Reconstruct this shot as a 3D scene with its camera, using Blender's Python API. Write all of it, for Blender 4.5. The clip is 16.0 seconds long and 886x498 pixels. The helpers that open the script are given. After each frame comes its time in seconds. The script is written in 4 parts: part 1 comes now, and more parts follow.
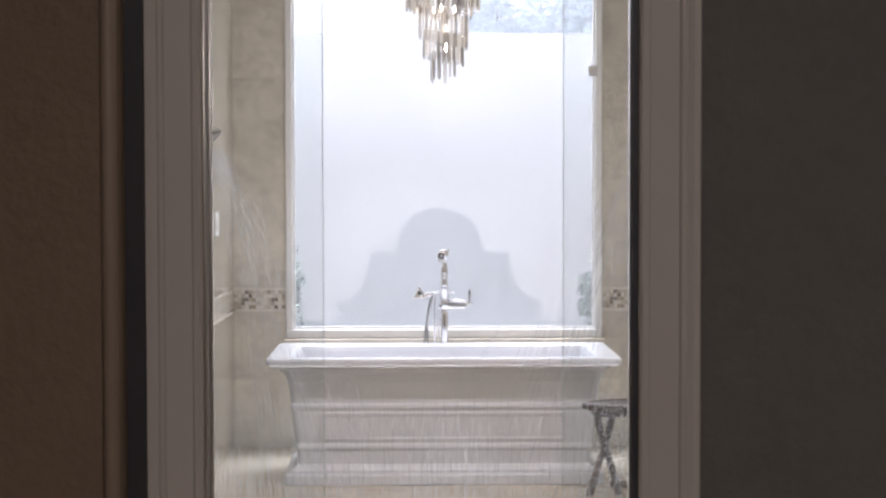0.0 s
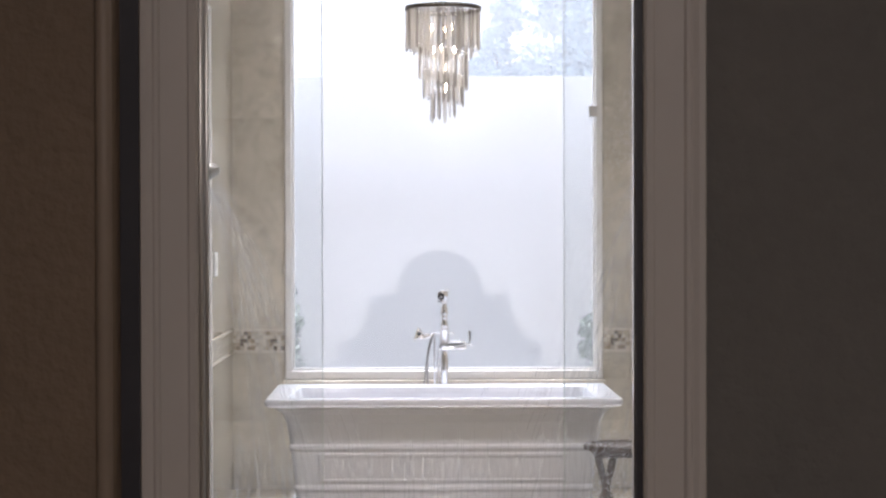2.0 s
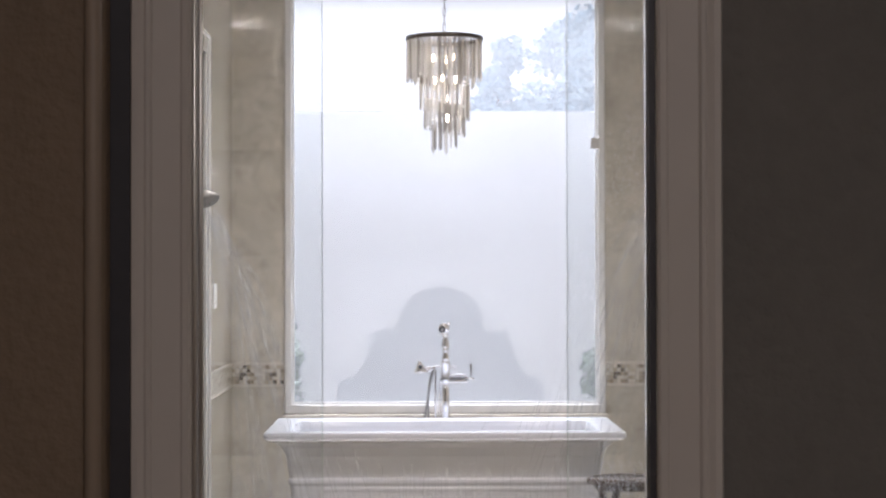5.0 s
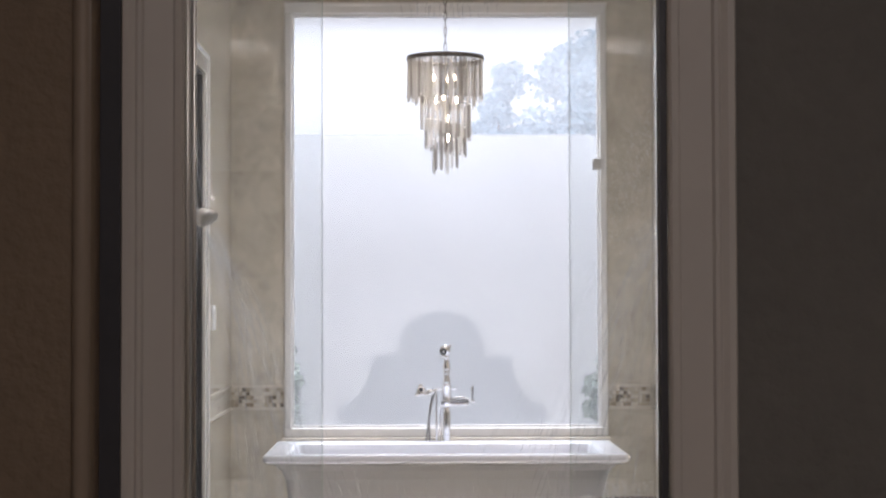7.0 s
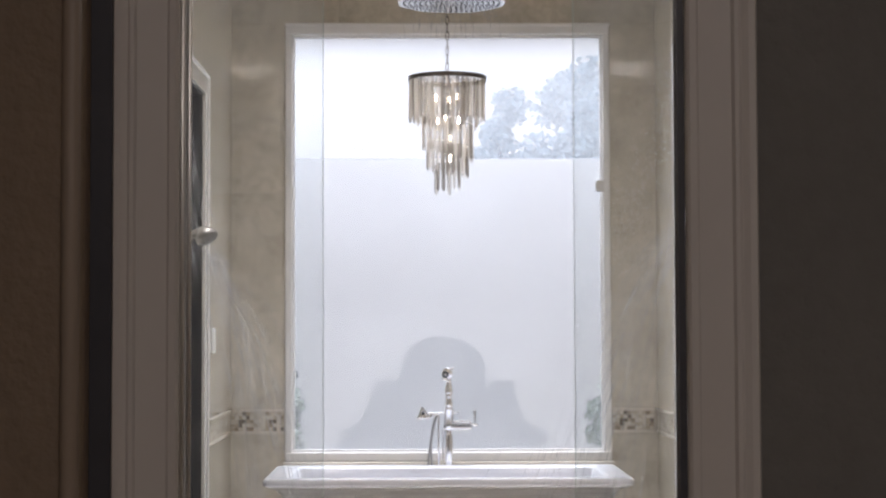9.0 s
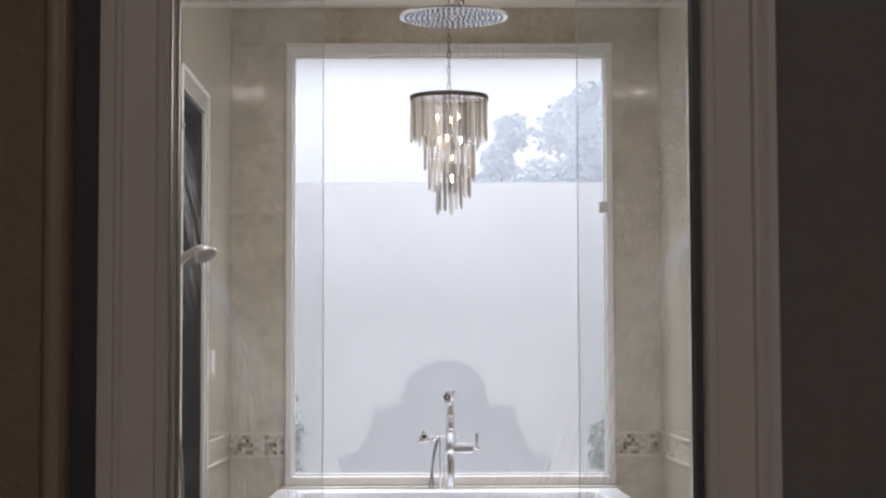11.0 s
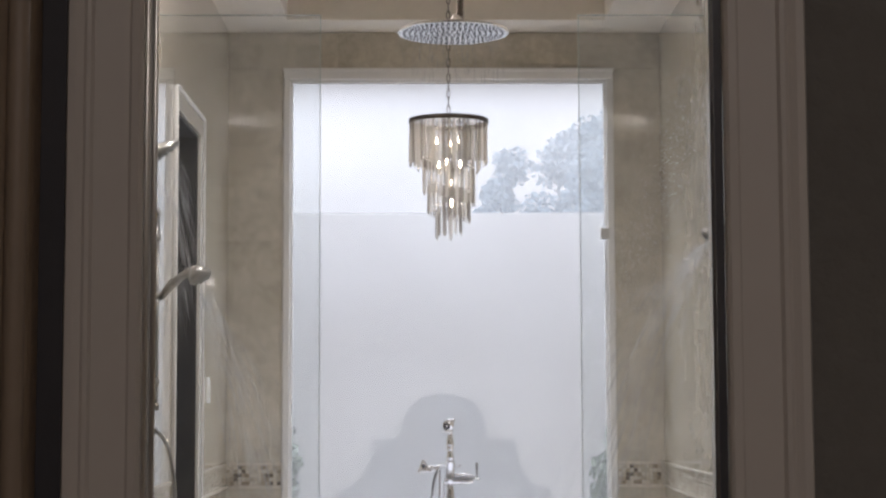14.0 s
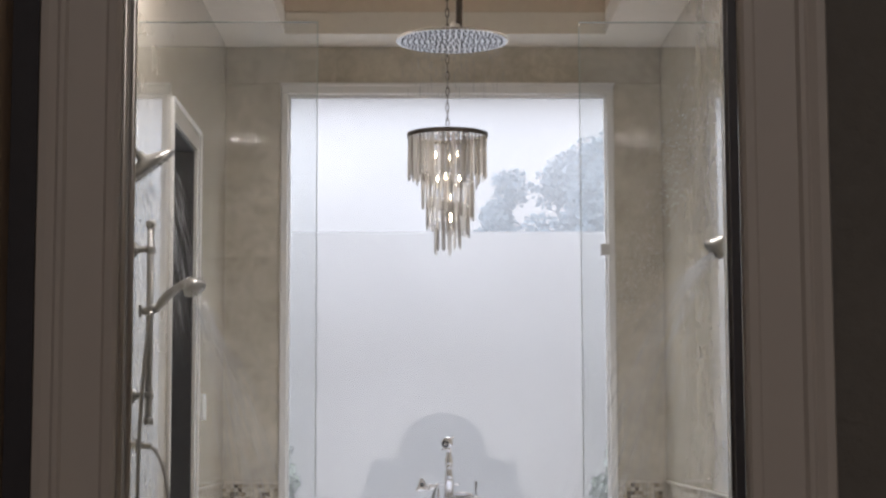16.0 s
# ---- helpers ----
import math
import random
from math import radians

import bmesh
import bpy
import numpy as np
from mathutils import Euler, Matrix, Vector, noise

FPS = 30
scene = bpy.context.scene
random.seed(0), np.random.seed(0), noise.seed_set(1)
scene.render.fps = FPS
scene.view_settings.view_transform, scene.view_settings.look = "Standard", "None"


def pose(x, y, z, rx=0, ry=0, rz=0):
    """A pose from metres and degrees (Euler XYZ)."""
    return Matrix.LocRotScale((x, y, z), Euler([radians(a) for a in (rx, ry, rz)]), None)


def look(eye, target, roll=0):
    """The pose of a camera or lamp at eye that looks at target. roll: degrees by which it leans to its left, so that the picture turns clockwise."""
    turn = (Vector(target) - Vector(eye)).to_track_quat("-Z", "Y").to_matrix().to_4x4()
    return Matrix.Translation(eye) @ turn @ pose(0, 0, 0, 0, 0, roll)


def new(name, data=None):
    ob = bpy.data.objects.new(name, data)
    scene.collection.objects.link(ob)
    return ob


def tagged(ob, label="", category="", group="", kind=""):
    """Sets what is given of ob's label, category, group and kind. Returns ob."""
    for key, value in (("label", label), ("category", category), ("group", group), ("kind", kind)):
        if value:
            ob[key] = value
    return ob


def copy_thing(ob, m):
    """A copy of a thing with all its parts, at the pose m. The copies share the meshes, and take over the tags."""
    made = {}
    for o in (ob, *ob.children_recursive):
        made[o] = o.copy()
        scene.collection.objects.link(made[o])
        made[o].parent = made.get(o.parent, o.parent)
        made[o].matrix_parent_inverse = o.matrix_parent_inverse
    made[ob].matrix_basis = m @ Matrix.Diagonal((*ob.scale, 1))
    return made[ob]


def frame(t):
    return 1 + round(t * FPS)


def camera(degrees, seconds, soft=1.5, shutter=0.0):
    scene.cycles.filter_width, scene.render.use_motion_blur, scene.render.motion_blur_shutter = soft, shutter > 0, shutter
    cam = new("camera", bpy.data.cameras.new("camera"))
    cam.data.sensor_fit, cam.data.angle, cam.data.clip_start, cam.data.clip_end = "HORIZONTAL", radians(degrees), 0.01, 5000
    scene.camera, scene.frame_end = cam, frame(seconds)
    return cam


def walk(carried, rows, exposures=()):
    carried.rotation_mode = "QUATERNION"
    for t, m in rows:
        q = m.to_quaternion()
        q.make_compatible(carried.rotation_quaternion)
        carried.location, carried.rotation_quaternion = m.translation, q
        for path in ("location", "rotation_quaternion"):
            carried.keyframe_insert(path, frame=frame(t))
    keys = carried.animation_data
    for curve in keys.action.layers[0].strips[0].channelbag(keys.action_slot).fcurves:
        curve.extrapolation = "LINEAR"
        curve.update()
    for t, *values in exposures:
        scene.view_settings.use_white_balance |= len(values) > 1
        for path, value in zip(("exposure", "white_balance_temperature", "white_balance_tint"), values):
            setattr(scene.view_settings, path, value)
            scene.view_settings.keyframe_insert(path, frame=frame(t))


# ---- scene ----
cam = camera(29.3, 16.0, soft=2.5)
# seconds, x, y, z, pitch, roll, yaw
PATH = [
    (0.0, -0.1296, -0.0054, 1.5549, -2.279, 0.112, -0.842),
    (0.5, -0.1304, 0.0030, 1.5457, -1.847, 0.101, -0.862),
    (1.0, -0.1305, 0.0118, 1.5365, -1.431, 0.117, -0.864),
    (1.5, -0.1303, 0.0206, 1.5273, -1.048, 0.135, -0.857),
    (2.0, -0.1301, 0.0302, 1.5181, -0.695, 0.127, -0.849),
    (2.5, -0.1300, 0.0406, 1.5088, -0.463, 0.100, -0.844),
    (3.0, -0.1301, 0.0502, 1.4996, -0.226, 0.095, -0.845),
    (3.5, -0.1299, 0.0614, 1.4905, 0.016, 0.078, -0.835),
    (4.0, -0.1309, 0.0779, 1.4813, 0.253, 0.100, -0.840),
    (6.5, -0.1345, 0.1686, 1.4359, 1.448, 0.114, -0.828),
    (7.0, -0.1349, 0.1875, 1.4268, 1.687, 0.138, -0.817),
    (7.5, -0.1364, 0.2088, 1.4176, 1.939, 0.144, -0.813),
    (8.0, -0.1377, 0.2305, 1.4084, 2.192, 0.159, -0.803),
    (8.5, -0.1390, 0.2520, 1.3992, 2.438, 0.178, -0.796),
    (9.0, -0.1402, 0.2736, 1.3898, 2.678, 0.178, -0.787),
    (11.5, -0.1408, 0.3856, 1.3423, 3.887, 0.149, -0.737),
    (12.0, -0.1412, 0.4073, 1.3326, 4.093, 0.152, -0.737),
    (12.5, -0.1421, 0.4297, 1.3227, 4.310, 0.133, -0.753),
    (13.0, -0.1411, 0.4548, 1.3128, 4.549, 0.180, -0.756),
    (13.5, -0.1402, 0.4794, 1.3030, 4.772, 0.183, -0.764),
    (14.0, -0.1389, 0.5030, 1.2931, 4.990, 0.183, -0.758),
    (14.5, -0.1381, 0.5263, 1.2831, 5.202, 0.185, -0.765),
    (15.0, -0.1370, 0.5512, 1.2731, 5.408, 0.177, -0.763),
    (15.5, -0.1361, 0.5757, 1.2630, 5.610, 0.178, -0.764),
    (16.0, -0.1358, 0.6002, 1.2530, 5.833, 0.158, -0.786),
    ]
walk(cam, [(t, pose(x, y, z, 90 + p, r, w)) for t, x, y, z, p, r, w in PATH],
     exposures=[(0.0, 1.22, 6280, 16.5), (4.0, 1.13, 6280, 16.5), (9.0, 0.95, 6360, 15.5), (12.0, 0.81, 6440, 15), (16.0, 0.66, 6500, 14.5)])

# ---- light ----
world = bpy.data.worlds.new("world")
scene.world = world
world.use_nodes = True
wn = world.node_tree.nodes
sky = wn.new("ShaderNodeTexSky")
sky.sky_type, sky.sun_disc = "NISHITA", False
sky.sun_elevation, sky.sun_rotation = radians(40), radians(180)
sky.air_density, sky.dust_density = 1.2, 1.0
wn["Background"].inputs["Strength"].default_value = 0.036
world.node_tree.links.new(sky.outputs["Color"], wn["Background"].inputs["Color"])


def lamp(name, kind, power, m, colour=(1, 1, 1), size=None):
    data = bpy.data.lights.new(name, kind)
    data.energy, data.color = power, colour
    if size:
        data.shape, data.size, data.size_y = "RECTANGLE", size[0], size[1]
    ob = new(name, data)
    ob.matrix_world = m
    return ob


sun = lamp("sun", "SUN", 0.55, look((0, -10, 10 * math.tan(radians(40))), (0, 0, 0)), (1.0, 0.94, 0.86))
sun.data.angle = radians(0.15)
# added area lamp, unseen above the window, shining in and down as extra sky light
lamp("sky_light", "AREA", 300, look((0.02, 11.6, 4.7), (0, 7.6, 0.9)), (0.90, 0.95, 1.0), (3.0, 2.0))
# recessed lights in the bath's soffit
for lx in (-0.93, 0.93):
    for ly in (3.6, 6.9):
        lamp("downlight", "AREA", 5.2 if ly < 5 else 13.4, look((lx, ly, 3.325), (lx, ly, 0)), (1.0, 0.95, 0.9), (0.05, 0.05))
# added lamp behind the camera, standing in for the hall's ambient light
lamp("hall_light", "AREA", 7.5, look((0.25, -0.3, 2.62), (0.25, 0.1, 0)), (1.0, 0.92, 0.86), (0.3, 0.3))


# ---- materials ----
def material(name, colour, rough=0.5, metal=0.0, spread=0.12, scale=6.0, fine=120.0, bump=0.1, depth=0.002, per_object=0.0, per_island=None, tint=None):
    """Colour varied at two scales, with fine relief."""
    m = bpy.data.materials.new(name)
    m.use_nodes = True
    n, k = m.node_tree.nodes, m.node_tree.links
    b = n["Principled BSDF"]
    tc = n.new("ShaderNodeTexCoord")
    mp = n.new("ShaderNodeMapping")
    k.new(tc.outputs["Object"], mp.inputs["Vector"])
    big, small = n.new("ShaderNodeTexNoise"), n.new("ShaderNodeTexNoise")
    big.inputs["Scale"].default_value, big.inputs["Detail"].default_value = scale, 6
    small.inputs["Scale"].default_value, small.inputs["Detail"].default_value = fine, 3
    if per_object:
        info = n.new("ShaderNodeObjectInfo")
        mul = n.new("ShaderNodeVectorMath")
        mul.operation = "SCALE"
        mul.inputs["Scale"].default_value = 37.0
        cmb = n.new("ShaderNodeCombineXYZ")
        for axis in "XYZ":
            k.new(info.outputs["Random"], cmb.inputs[axis])
        k.new(cmb.outputs["Vector"], mul.inputs[0])
        k.new(mul.outputs["Vector"], mp.inputs["Location"])
    for tex in (big, small):
        k.new(mp.outputs["Vector"], tex.inputs["Vector"])
    ramp = n.new("ShaderNodeValToRGB")
    c = Vector(colour)
    t = Vector(tint or (1, 1, 1))
    lo = [max(0, c[i] * (1 - spread) * t[i]) for i in range(3)]
    hi = [min(0.95, c[i] * (1 + spread)) for i in range(3)]
    ramp.color_ramp.elements[0].color, ramp.color_ramp.elements[0].position = (*lo, 1), 0.32
    ramp.color_ramp.elements[1].color, ramp.color_ramp.elements[1].position = (*hi, 1), 0.68
    mid, blend = n.new("ShaderNodeTexNoise"), n.new("ShaderNodeMath")
    mid.inputs["Scale"].default_value, mid.inputs["Detail"].default_value, mid.inputs["Distortion"].default_value = scale * 4.5, 5, 0.8
    k.new(mp.outputs["Vector"], mid.inputs["Vector"])
    half = n.new("ShaderNodeMath")
    half.operation, half.inputs[1].default_value = "MULTIPLY", 0.45
    k.new(mid.outputs["Fac"], half.inputs[0])
    blend.operation, blend.inputs[1].default_value = "MULTIPLY_ADD", 0.55
    k.new(big.outputs["Fac"], blend.inputs[0])
    k.new(half.outputs[0], blend.inputs[2])
    k.new(blend.outputs[0], ramp.inputs["Fac"])
    out = ramp.outputs["Color"]
    if per_object:
        hsv = n.new("ShaderNodeHueSaturation")
        rng = n.new("ShaderNodeMapRange")
        rng.inputs["To Min"].default_value, rng.inputs["To Max"].default_value = 1 - per_object, 1 + per_object
        k.new(info.outputs["Random"], rng.inputs["Value"])
        k.new(rng.outputs["Result"], hsv.inputs["Value"])
        k.new(out, hsv.inputs["Color"])
        out = hsv.outputs["Color"]
    if per_island:
        geo = n.new("ShaderNodeNewGeometry")
        isl = n.new("ShaderNodeValToRGB")
        isl.color_ramp.interpolation = "CONSTANT"
        while len(isl.color_ramp.elements) < len(per_island):
            isl.color_ramp.elements.new(0.5)
        for e, (pos, col) in zip(isl.color_ramp.elements, per_island):
            e.position, e.color = pos, (*col, 1)
        k.new(geo.outputs["Random Per Island"], isl.inputs["Fac"])
        mix = n.new("ShaderNodeMixRGB")
        mix.blend_type, mix.inputs["Fac"].default_value = "MULTIPLY", 0.35
        k.new(isl.outputs["Color"], mix.inputs["Color1"])
        k.new(out, mix.inputs["Color2"])
        out = mix.outputs["Color"]
    k.new(out, b.inputs["Base Color"])
    b.inputs["Metallic"].default_value = metal
    rr = n.new("ShaderNodeMapRange")
    rr.inputs["To Min"].default_value, rr.inputs["To Max"].default_value = max(0.02, rough * 0.75), min(1, rough * 1.3)
    k.new(small.outputs["Fac"], rr.inputs["Value"])
    k.new(rr.outputs["Result"], b.inputs["Roughness"])
    if bump:
        bp = n.new("ShaderNodeBump")
        bp.inputs["Strength"].default_value, bp.inputs["Distance"].default_value = bump, depth
        k.new(small.outputs["Fac"], bp.inputs["Height"])
        k.new(bp.outputs["Normal"], b.inputs["Normal"])
    return m


def sheet_glass(name, tint, film, gloss=0.02):
    """Thin glass: mostly clear, a gloss that grows at grazing angles, and a share of milky film."""
    m = bpy.data.materials.new(name)
    m.use_nodes = True
    n, k = m.node_tree.nodes, m.node_tree.links
    n.remove(n["Principled BSDF"])
    tr, gl, tl = n.new("ShaderNodeBsdfTransparent"), n.new("ShaderNodeBsdfGlossy"), n.new("ShaderNodeBsdfTranslucent")
    tr.inputs["Color"].default_value = (*tint, 1)
    gl.inputs["Roughness"].default_value = gloss
    tl.inputs["Color"].default_value = (0.88, 0.91, 0.97, 1)
    a, b = n.new("ShaderNodeMixShader"), n.new("ShaderNodeMixShader")
    fr = n.new("ShaderNodeFresnel")
    fr.inputs["IOR"].default_value = 1.45
    if film:
        tex = n.new("ShaderNodeTexNoise")
        tex.inputs["Scale"].default_value = 1.6
        rng = n.new("ShaderNodeMapRange")
        rng.inputs["To Min"].default_value, rng.inputs["To Max"].default_value = film * 0.8, film * 1.2
        tc = n.new("ShaderNodeTexCoord")
        k.new(tc.outputs["Object"], tex.inputs["Vector"])
        k.new(tex.outputs["Fac"], rng.inputs["Value"])
        k.new(rng.outputs["Result"], a.inputs["Fac"])
    else:
        a.inputs["Fac"].default_value = 0
    k.new(tr.outputs[0], a.inputs[1])
    k.new(tl.outputs[0], a.inputs[2])
    k.new(fr.outputs[0], b.inputs["Fac"])
    k.new(a.outputs[0], b.inputs[1])
    k.new(gl.outputs[0], b.inputs[2])
    k.new(b.outputs[0], n["Material Output"].inputs["Surface"])
    return m


def glow(name, colour, strength):
    m = bpy.data.materials.new(name)
    m.use_nodes = True
    b = m.node_tree.nodes["Principled BSDF"]
    b.inputs["Base Color"].default_value = (0.9, 0.8, 0.6, 1)
    b.inputs["Emission Color"].default_value = (*colour, 1)
    b.inputs["Emission Strength"].default_value = strength
    return m


TILE = material("polished_tile", (0.54, 0.50, 0.425), 0.22, spread=0.2, scale=5.0, fine=9, bump=0.006, per_object=0.035, tint=(1, 0.98, 0.95))
for socket, value in (("IOR", 1.5), ("Specular IOR Level", 0.2), ("Coat Weight", 1.0), ("Coat Roughness", 0.012), ("Coat IOR", 1.6)):
    TILE.node_tree.nodes["Principled BSDF"].inputs[socket].default_value = value
GROUT = material("grout", (0.54, 0.50, 0.43), 0.8, bump=0.3)
MOSAIC = material("mosaic", (0.8, 0.78, 0.72), 0.2, spread=0.1, per_island=[(0.0, (0.17, 0.14, 0.11)), (0.11, (0.34, 0.28, 0.21)), (0.22, (0.58, 0.52, 0.43)), (0.45, (0.70, 0.65, 0.57)), (0.84, (0.48, 0.42, 0.33))])
MOSAIC_PALE = material("mosaic_pale", (0.85, 0.83, 0.78), 0.2, spread=0.08, per_island=[(0.0, (0.36, 0.32, 0.27)), (0.1, (0.55, 0.50, 0.43)), (0.35, (0.70, 0.66, 0.58)), (0.7, (0.62, 0.57, 0.49))])
TRIM_STONE = material("pencil_trim", (0.66, 0.61, 0.53), 0.2)
FLOOR = material("floor_tile", (0.50, 0.45, 0.37), 0.25, spread=0.14, scale=3, per_object=0.04)
PAINT = material("white_paint", (0.57, 0.53, 0.49), 0.5, spread=0.03, scale=3, fine=60, bump=0.05)
FRAME = material("window_frame_paint", (0.74, 0.73, 0.72), 0.4, spread=0.03)
GLOSS = material("gloss_door_paint", (0.70, 0.69, 0.66), 0.03, spread=0.03, fine=9, bump=0.006)
GLOSS.node_tree.nodes["Principled BSDF"].inputs["IOR"].default_value = 1.62
CEIL = material("ceiling_paint", (0.82, 0.77, 0.70), 0.8, spread=0.03, bump=0.1)
TRAY = material("tray_paint", (0.72, 0.62, 0.51), 0.8, spread=0.04, bump=0.1)
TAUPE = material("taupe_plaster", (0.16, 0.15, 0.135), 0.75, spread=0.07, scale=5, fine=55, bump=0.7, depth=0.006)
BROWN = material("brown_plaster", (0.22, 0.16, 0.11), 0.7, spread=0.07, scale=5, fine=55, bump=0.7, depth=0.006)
BLACK = material("black_seal_and_shade", (0.05, 0.048, 0.056), 0.5, bump=0.05)
# near black: the darkness of the west room and its jambs is in the colour
DARK = material("room_dark_tone", (0.006, 0.0055, 0.0075), 0.6)
ACRYLIC = material("tub_acrylic", (0.67, 0.68, 0.72), 0.14, spread=0.02, scale=4, fine=30, bump=0.01)
CHROME = material("chrome", (0.88, 0.88, 0.90), 0.15, 1.0, spread=0.04, bump=0.01)
NICKEL = material("brushed_nickel", (0.33, 0.325, 0.315), 0.34, 1.0, spread=0.06, bump=0.03)
SATIN = material("satin_metal", (0.80, 0.77, 0.73), 0.32, 1.0, spread=0.03, bump=0.02)
BRONZE = material("dark_bronze", (0.10, 0.085, 0.07), 0.35, 0.8, spread=0.15)
WOOD = material("dark_wood", (0.085, 0.062, 0.05), 0.4, spread=0.3, scale=12, bump=0.2)
PLASTIC = material("white_plastic", (0.82, 0.82, 0.80), 0.3, spread=0.02)
GREY_PLASTIC = material("grey_plastic", (0.55, 0.54, 0.53), 0.4, spread=0.03)
STUCCO = material("white_stucco", (0.68, 0.665, 0.66), 0.9, spread=0.04, scale=0.8, fine=60, bump=0.3, depth=0.005)
SOIL = material("garden_ground", (0.20, 0.18, 0.13), 0.9, spread=0.3, scale=2, bump=0.5)
# both leaf colours are paled, the trees' towards blue, to paint in haze
LEAF = material("hazed_tree_leaves", (0.46, 0.60, 0.70), 0.6, spread=0.3, scale=1.5, fine=8, bump=0)
LEAF_PALE = material("hazed_shrub_leaves", (0.30, 0.34, 0.27), 0.6, spread=0.3, scale=3, fine=12, bump=0)
BARK = material("bark", (0.13, 0.10, 0.075), 0.9, spread=0.25, scale=8, bump=0.5)
RUBBER = material("dark_rubber_and_hollow", (0.05, 0.05, 0.055), 0.5)
PANE = sheet_glass("steamed_pane", (0.94, 0.96, 0.985), 0.085, 0.3)
SCREEN = sheet_glass("shower_glass", (0.975, 0.985, 0.985), 0.022)


def crystal_glass(name, clear, tint, body, gloss):
    """Cut crystal: partly clear, partly passing on the light behind it, with bright glints."""
    m = bpy.data.materials.new(name)
    m.use_nodes = True
    n, k = m.node_tree.nodes, m.node_tree.links
    n.remove(n["Principled BSDF"])
    tr, tl, df, gl = n.new("ShaderNodeBsdfTransparent"), n.new("ShaderNodeBsdfTranslucent"), n.new("ShaderNodeBsdfDiffuse"), n.new("ShaderNodeBsdfGlossy")
    tr.inputs["Color"].default_value = (*tint, 1)
    gl.inputs["Roughness"].default_value = 0.08
    for node in (tl, df):
        node.inputs["Color"].default_value = (*body, 1)
    a, b, c = n.new("ShaderNodeMixShader"), n.new("ShaderNodeMixShader"), n.new("ShaderNodeMixShader")
    for mix, fac, one, two in ((a, 0.35, tl, df), (b, gloss, a, gl), (c, clear, b, tr)):
        mix.inputs["Fac"].default_value = fac
        k.new(one.outputs[0], mix.inputs[1])
        k.new(two.outputs[0], mix.inputs[2])
    k.new(c.outputs[0], n["Material Output"].inputs["Surface"])
    return m


CRYSTAL = crystal_glass("crystal", 0.56, (0.985, 0.98, 0.97), (0.97, 0.96, 0.94), 0.2)
SMOKY = crystal_glass("smoky_crystal", 0.56, (0.78, 0.765, 0.745), (0.58, 0.56, 0.535), 0.25)
WATER = sheet_glass("water", (1, 1, 1), 0.4)
WATER.node_tree.nodes["Fresnel"].inputs["IOR"].default_value = 1.02
DROPS = sheet_glass("water_drop", (1, 1, 1), 0.75)
BULB = glow("lit_bulb", (1.0, 0.82, 0.58), 20.0)
DOWNLIGHT = glow("lamp_lens_face", (1.0, 0.86, 0.72), 2.0)


# ---- building helpers ----
def mesh_ob(name, verts, faces, mat, parent=None, smooth=False):
    me = bpy.data.meshes.new(name)
    me.from_pydata([tuple(v) for v in verts], [], faces)
    me.update()
    if smooth:
        for p in me.polygons:
            p.use_smooth = True
    me.materials.append(mat)
    ob = new(name, me)
    if parent:
        ob.parent = parent
    return ob


def part(name, bm, mat, parent=None, label="", smooth=False):
    bmesh.ops.recalc_face_normals(bm, faces=bm.faces)
    me = bpy.data.meshes.new(name)
    bm.to_mesh(me)
    bm.free()
    if smooth:
        for p in me.polygons:
            p.use_smooth = True
    me.materials.append(mat)
    ob = new(name, me)
    if parent:
        ob.parent = parent
    if label:
        tagged(ob, label)
    return ob


def empty(name, at=(0, 0, 0), **tags):
    ob = new(name)
    ob.location = at
    return tagged(ob, **tags)


def block(x0, x1, y0, y1, z0, z1, bevel=0.0, seg=2, bm=None):
    own = bm is None
    bm = bm or bmesh.new()
    v = [bm.verts.new((x, y, z)) for x in (x0, x1) for y in (y0, y1) for z in (z0, z1)]
    fs = [bm.faces.new([v[i] for i in f]) for f in ((0, 1, 3, 2), (4, 6, 7, 5), (0, 4, 5, 1), (2, 3, 7, 6), (0, 2, 6, 4), (1, 5, 7, 3))]
    if bevel and own:
        bmesh.ops.bevel(bm, geom=bm.edges[:], offset=bevel, segments=seg, affect="EDGES", profile=0.5)
    return bm


def tube(points, radii, sides=12, bm=None, caps=True):
    """A round bar along points; radii one number or one for each point."""
    bm = bm or bmesh.new()
    pts = [Vector(p) for p in points]
    rad = [radii] * len(pts) if isinstance(radii, (int, float)) else radii
    rings = []
    side = None
    for i, p in enumerate(pts):
        d = (pts[min(i + 1, len(pts) - 1)] - pts[max(i - 1, 0)]).normalized()
        if side is None:
            side = d.orthogonal().normalized()
        side = (side - d * side.dot(d)).normalized()
        up = d.cross(side)
        rings.append([bm.verts.new(p + rad[i] * (math.cos(a) * side + math.sin(a) * up)) for a in [2 * math.pi * j / sides for j in range(sides)]])
    for a, b in zip(rings, rings[1:]):
        for j in range(sides):
            bm.faces.new((a[j], a[(j + 1) % sides], b[(j + 1) % sides], b[j]))
    if caps:
        bm.faces.new(rings[0][::-1])
        bm.faces.new(rings[-1])
    return bm


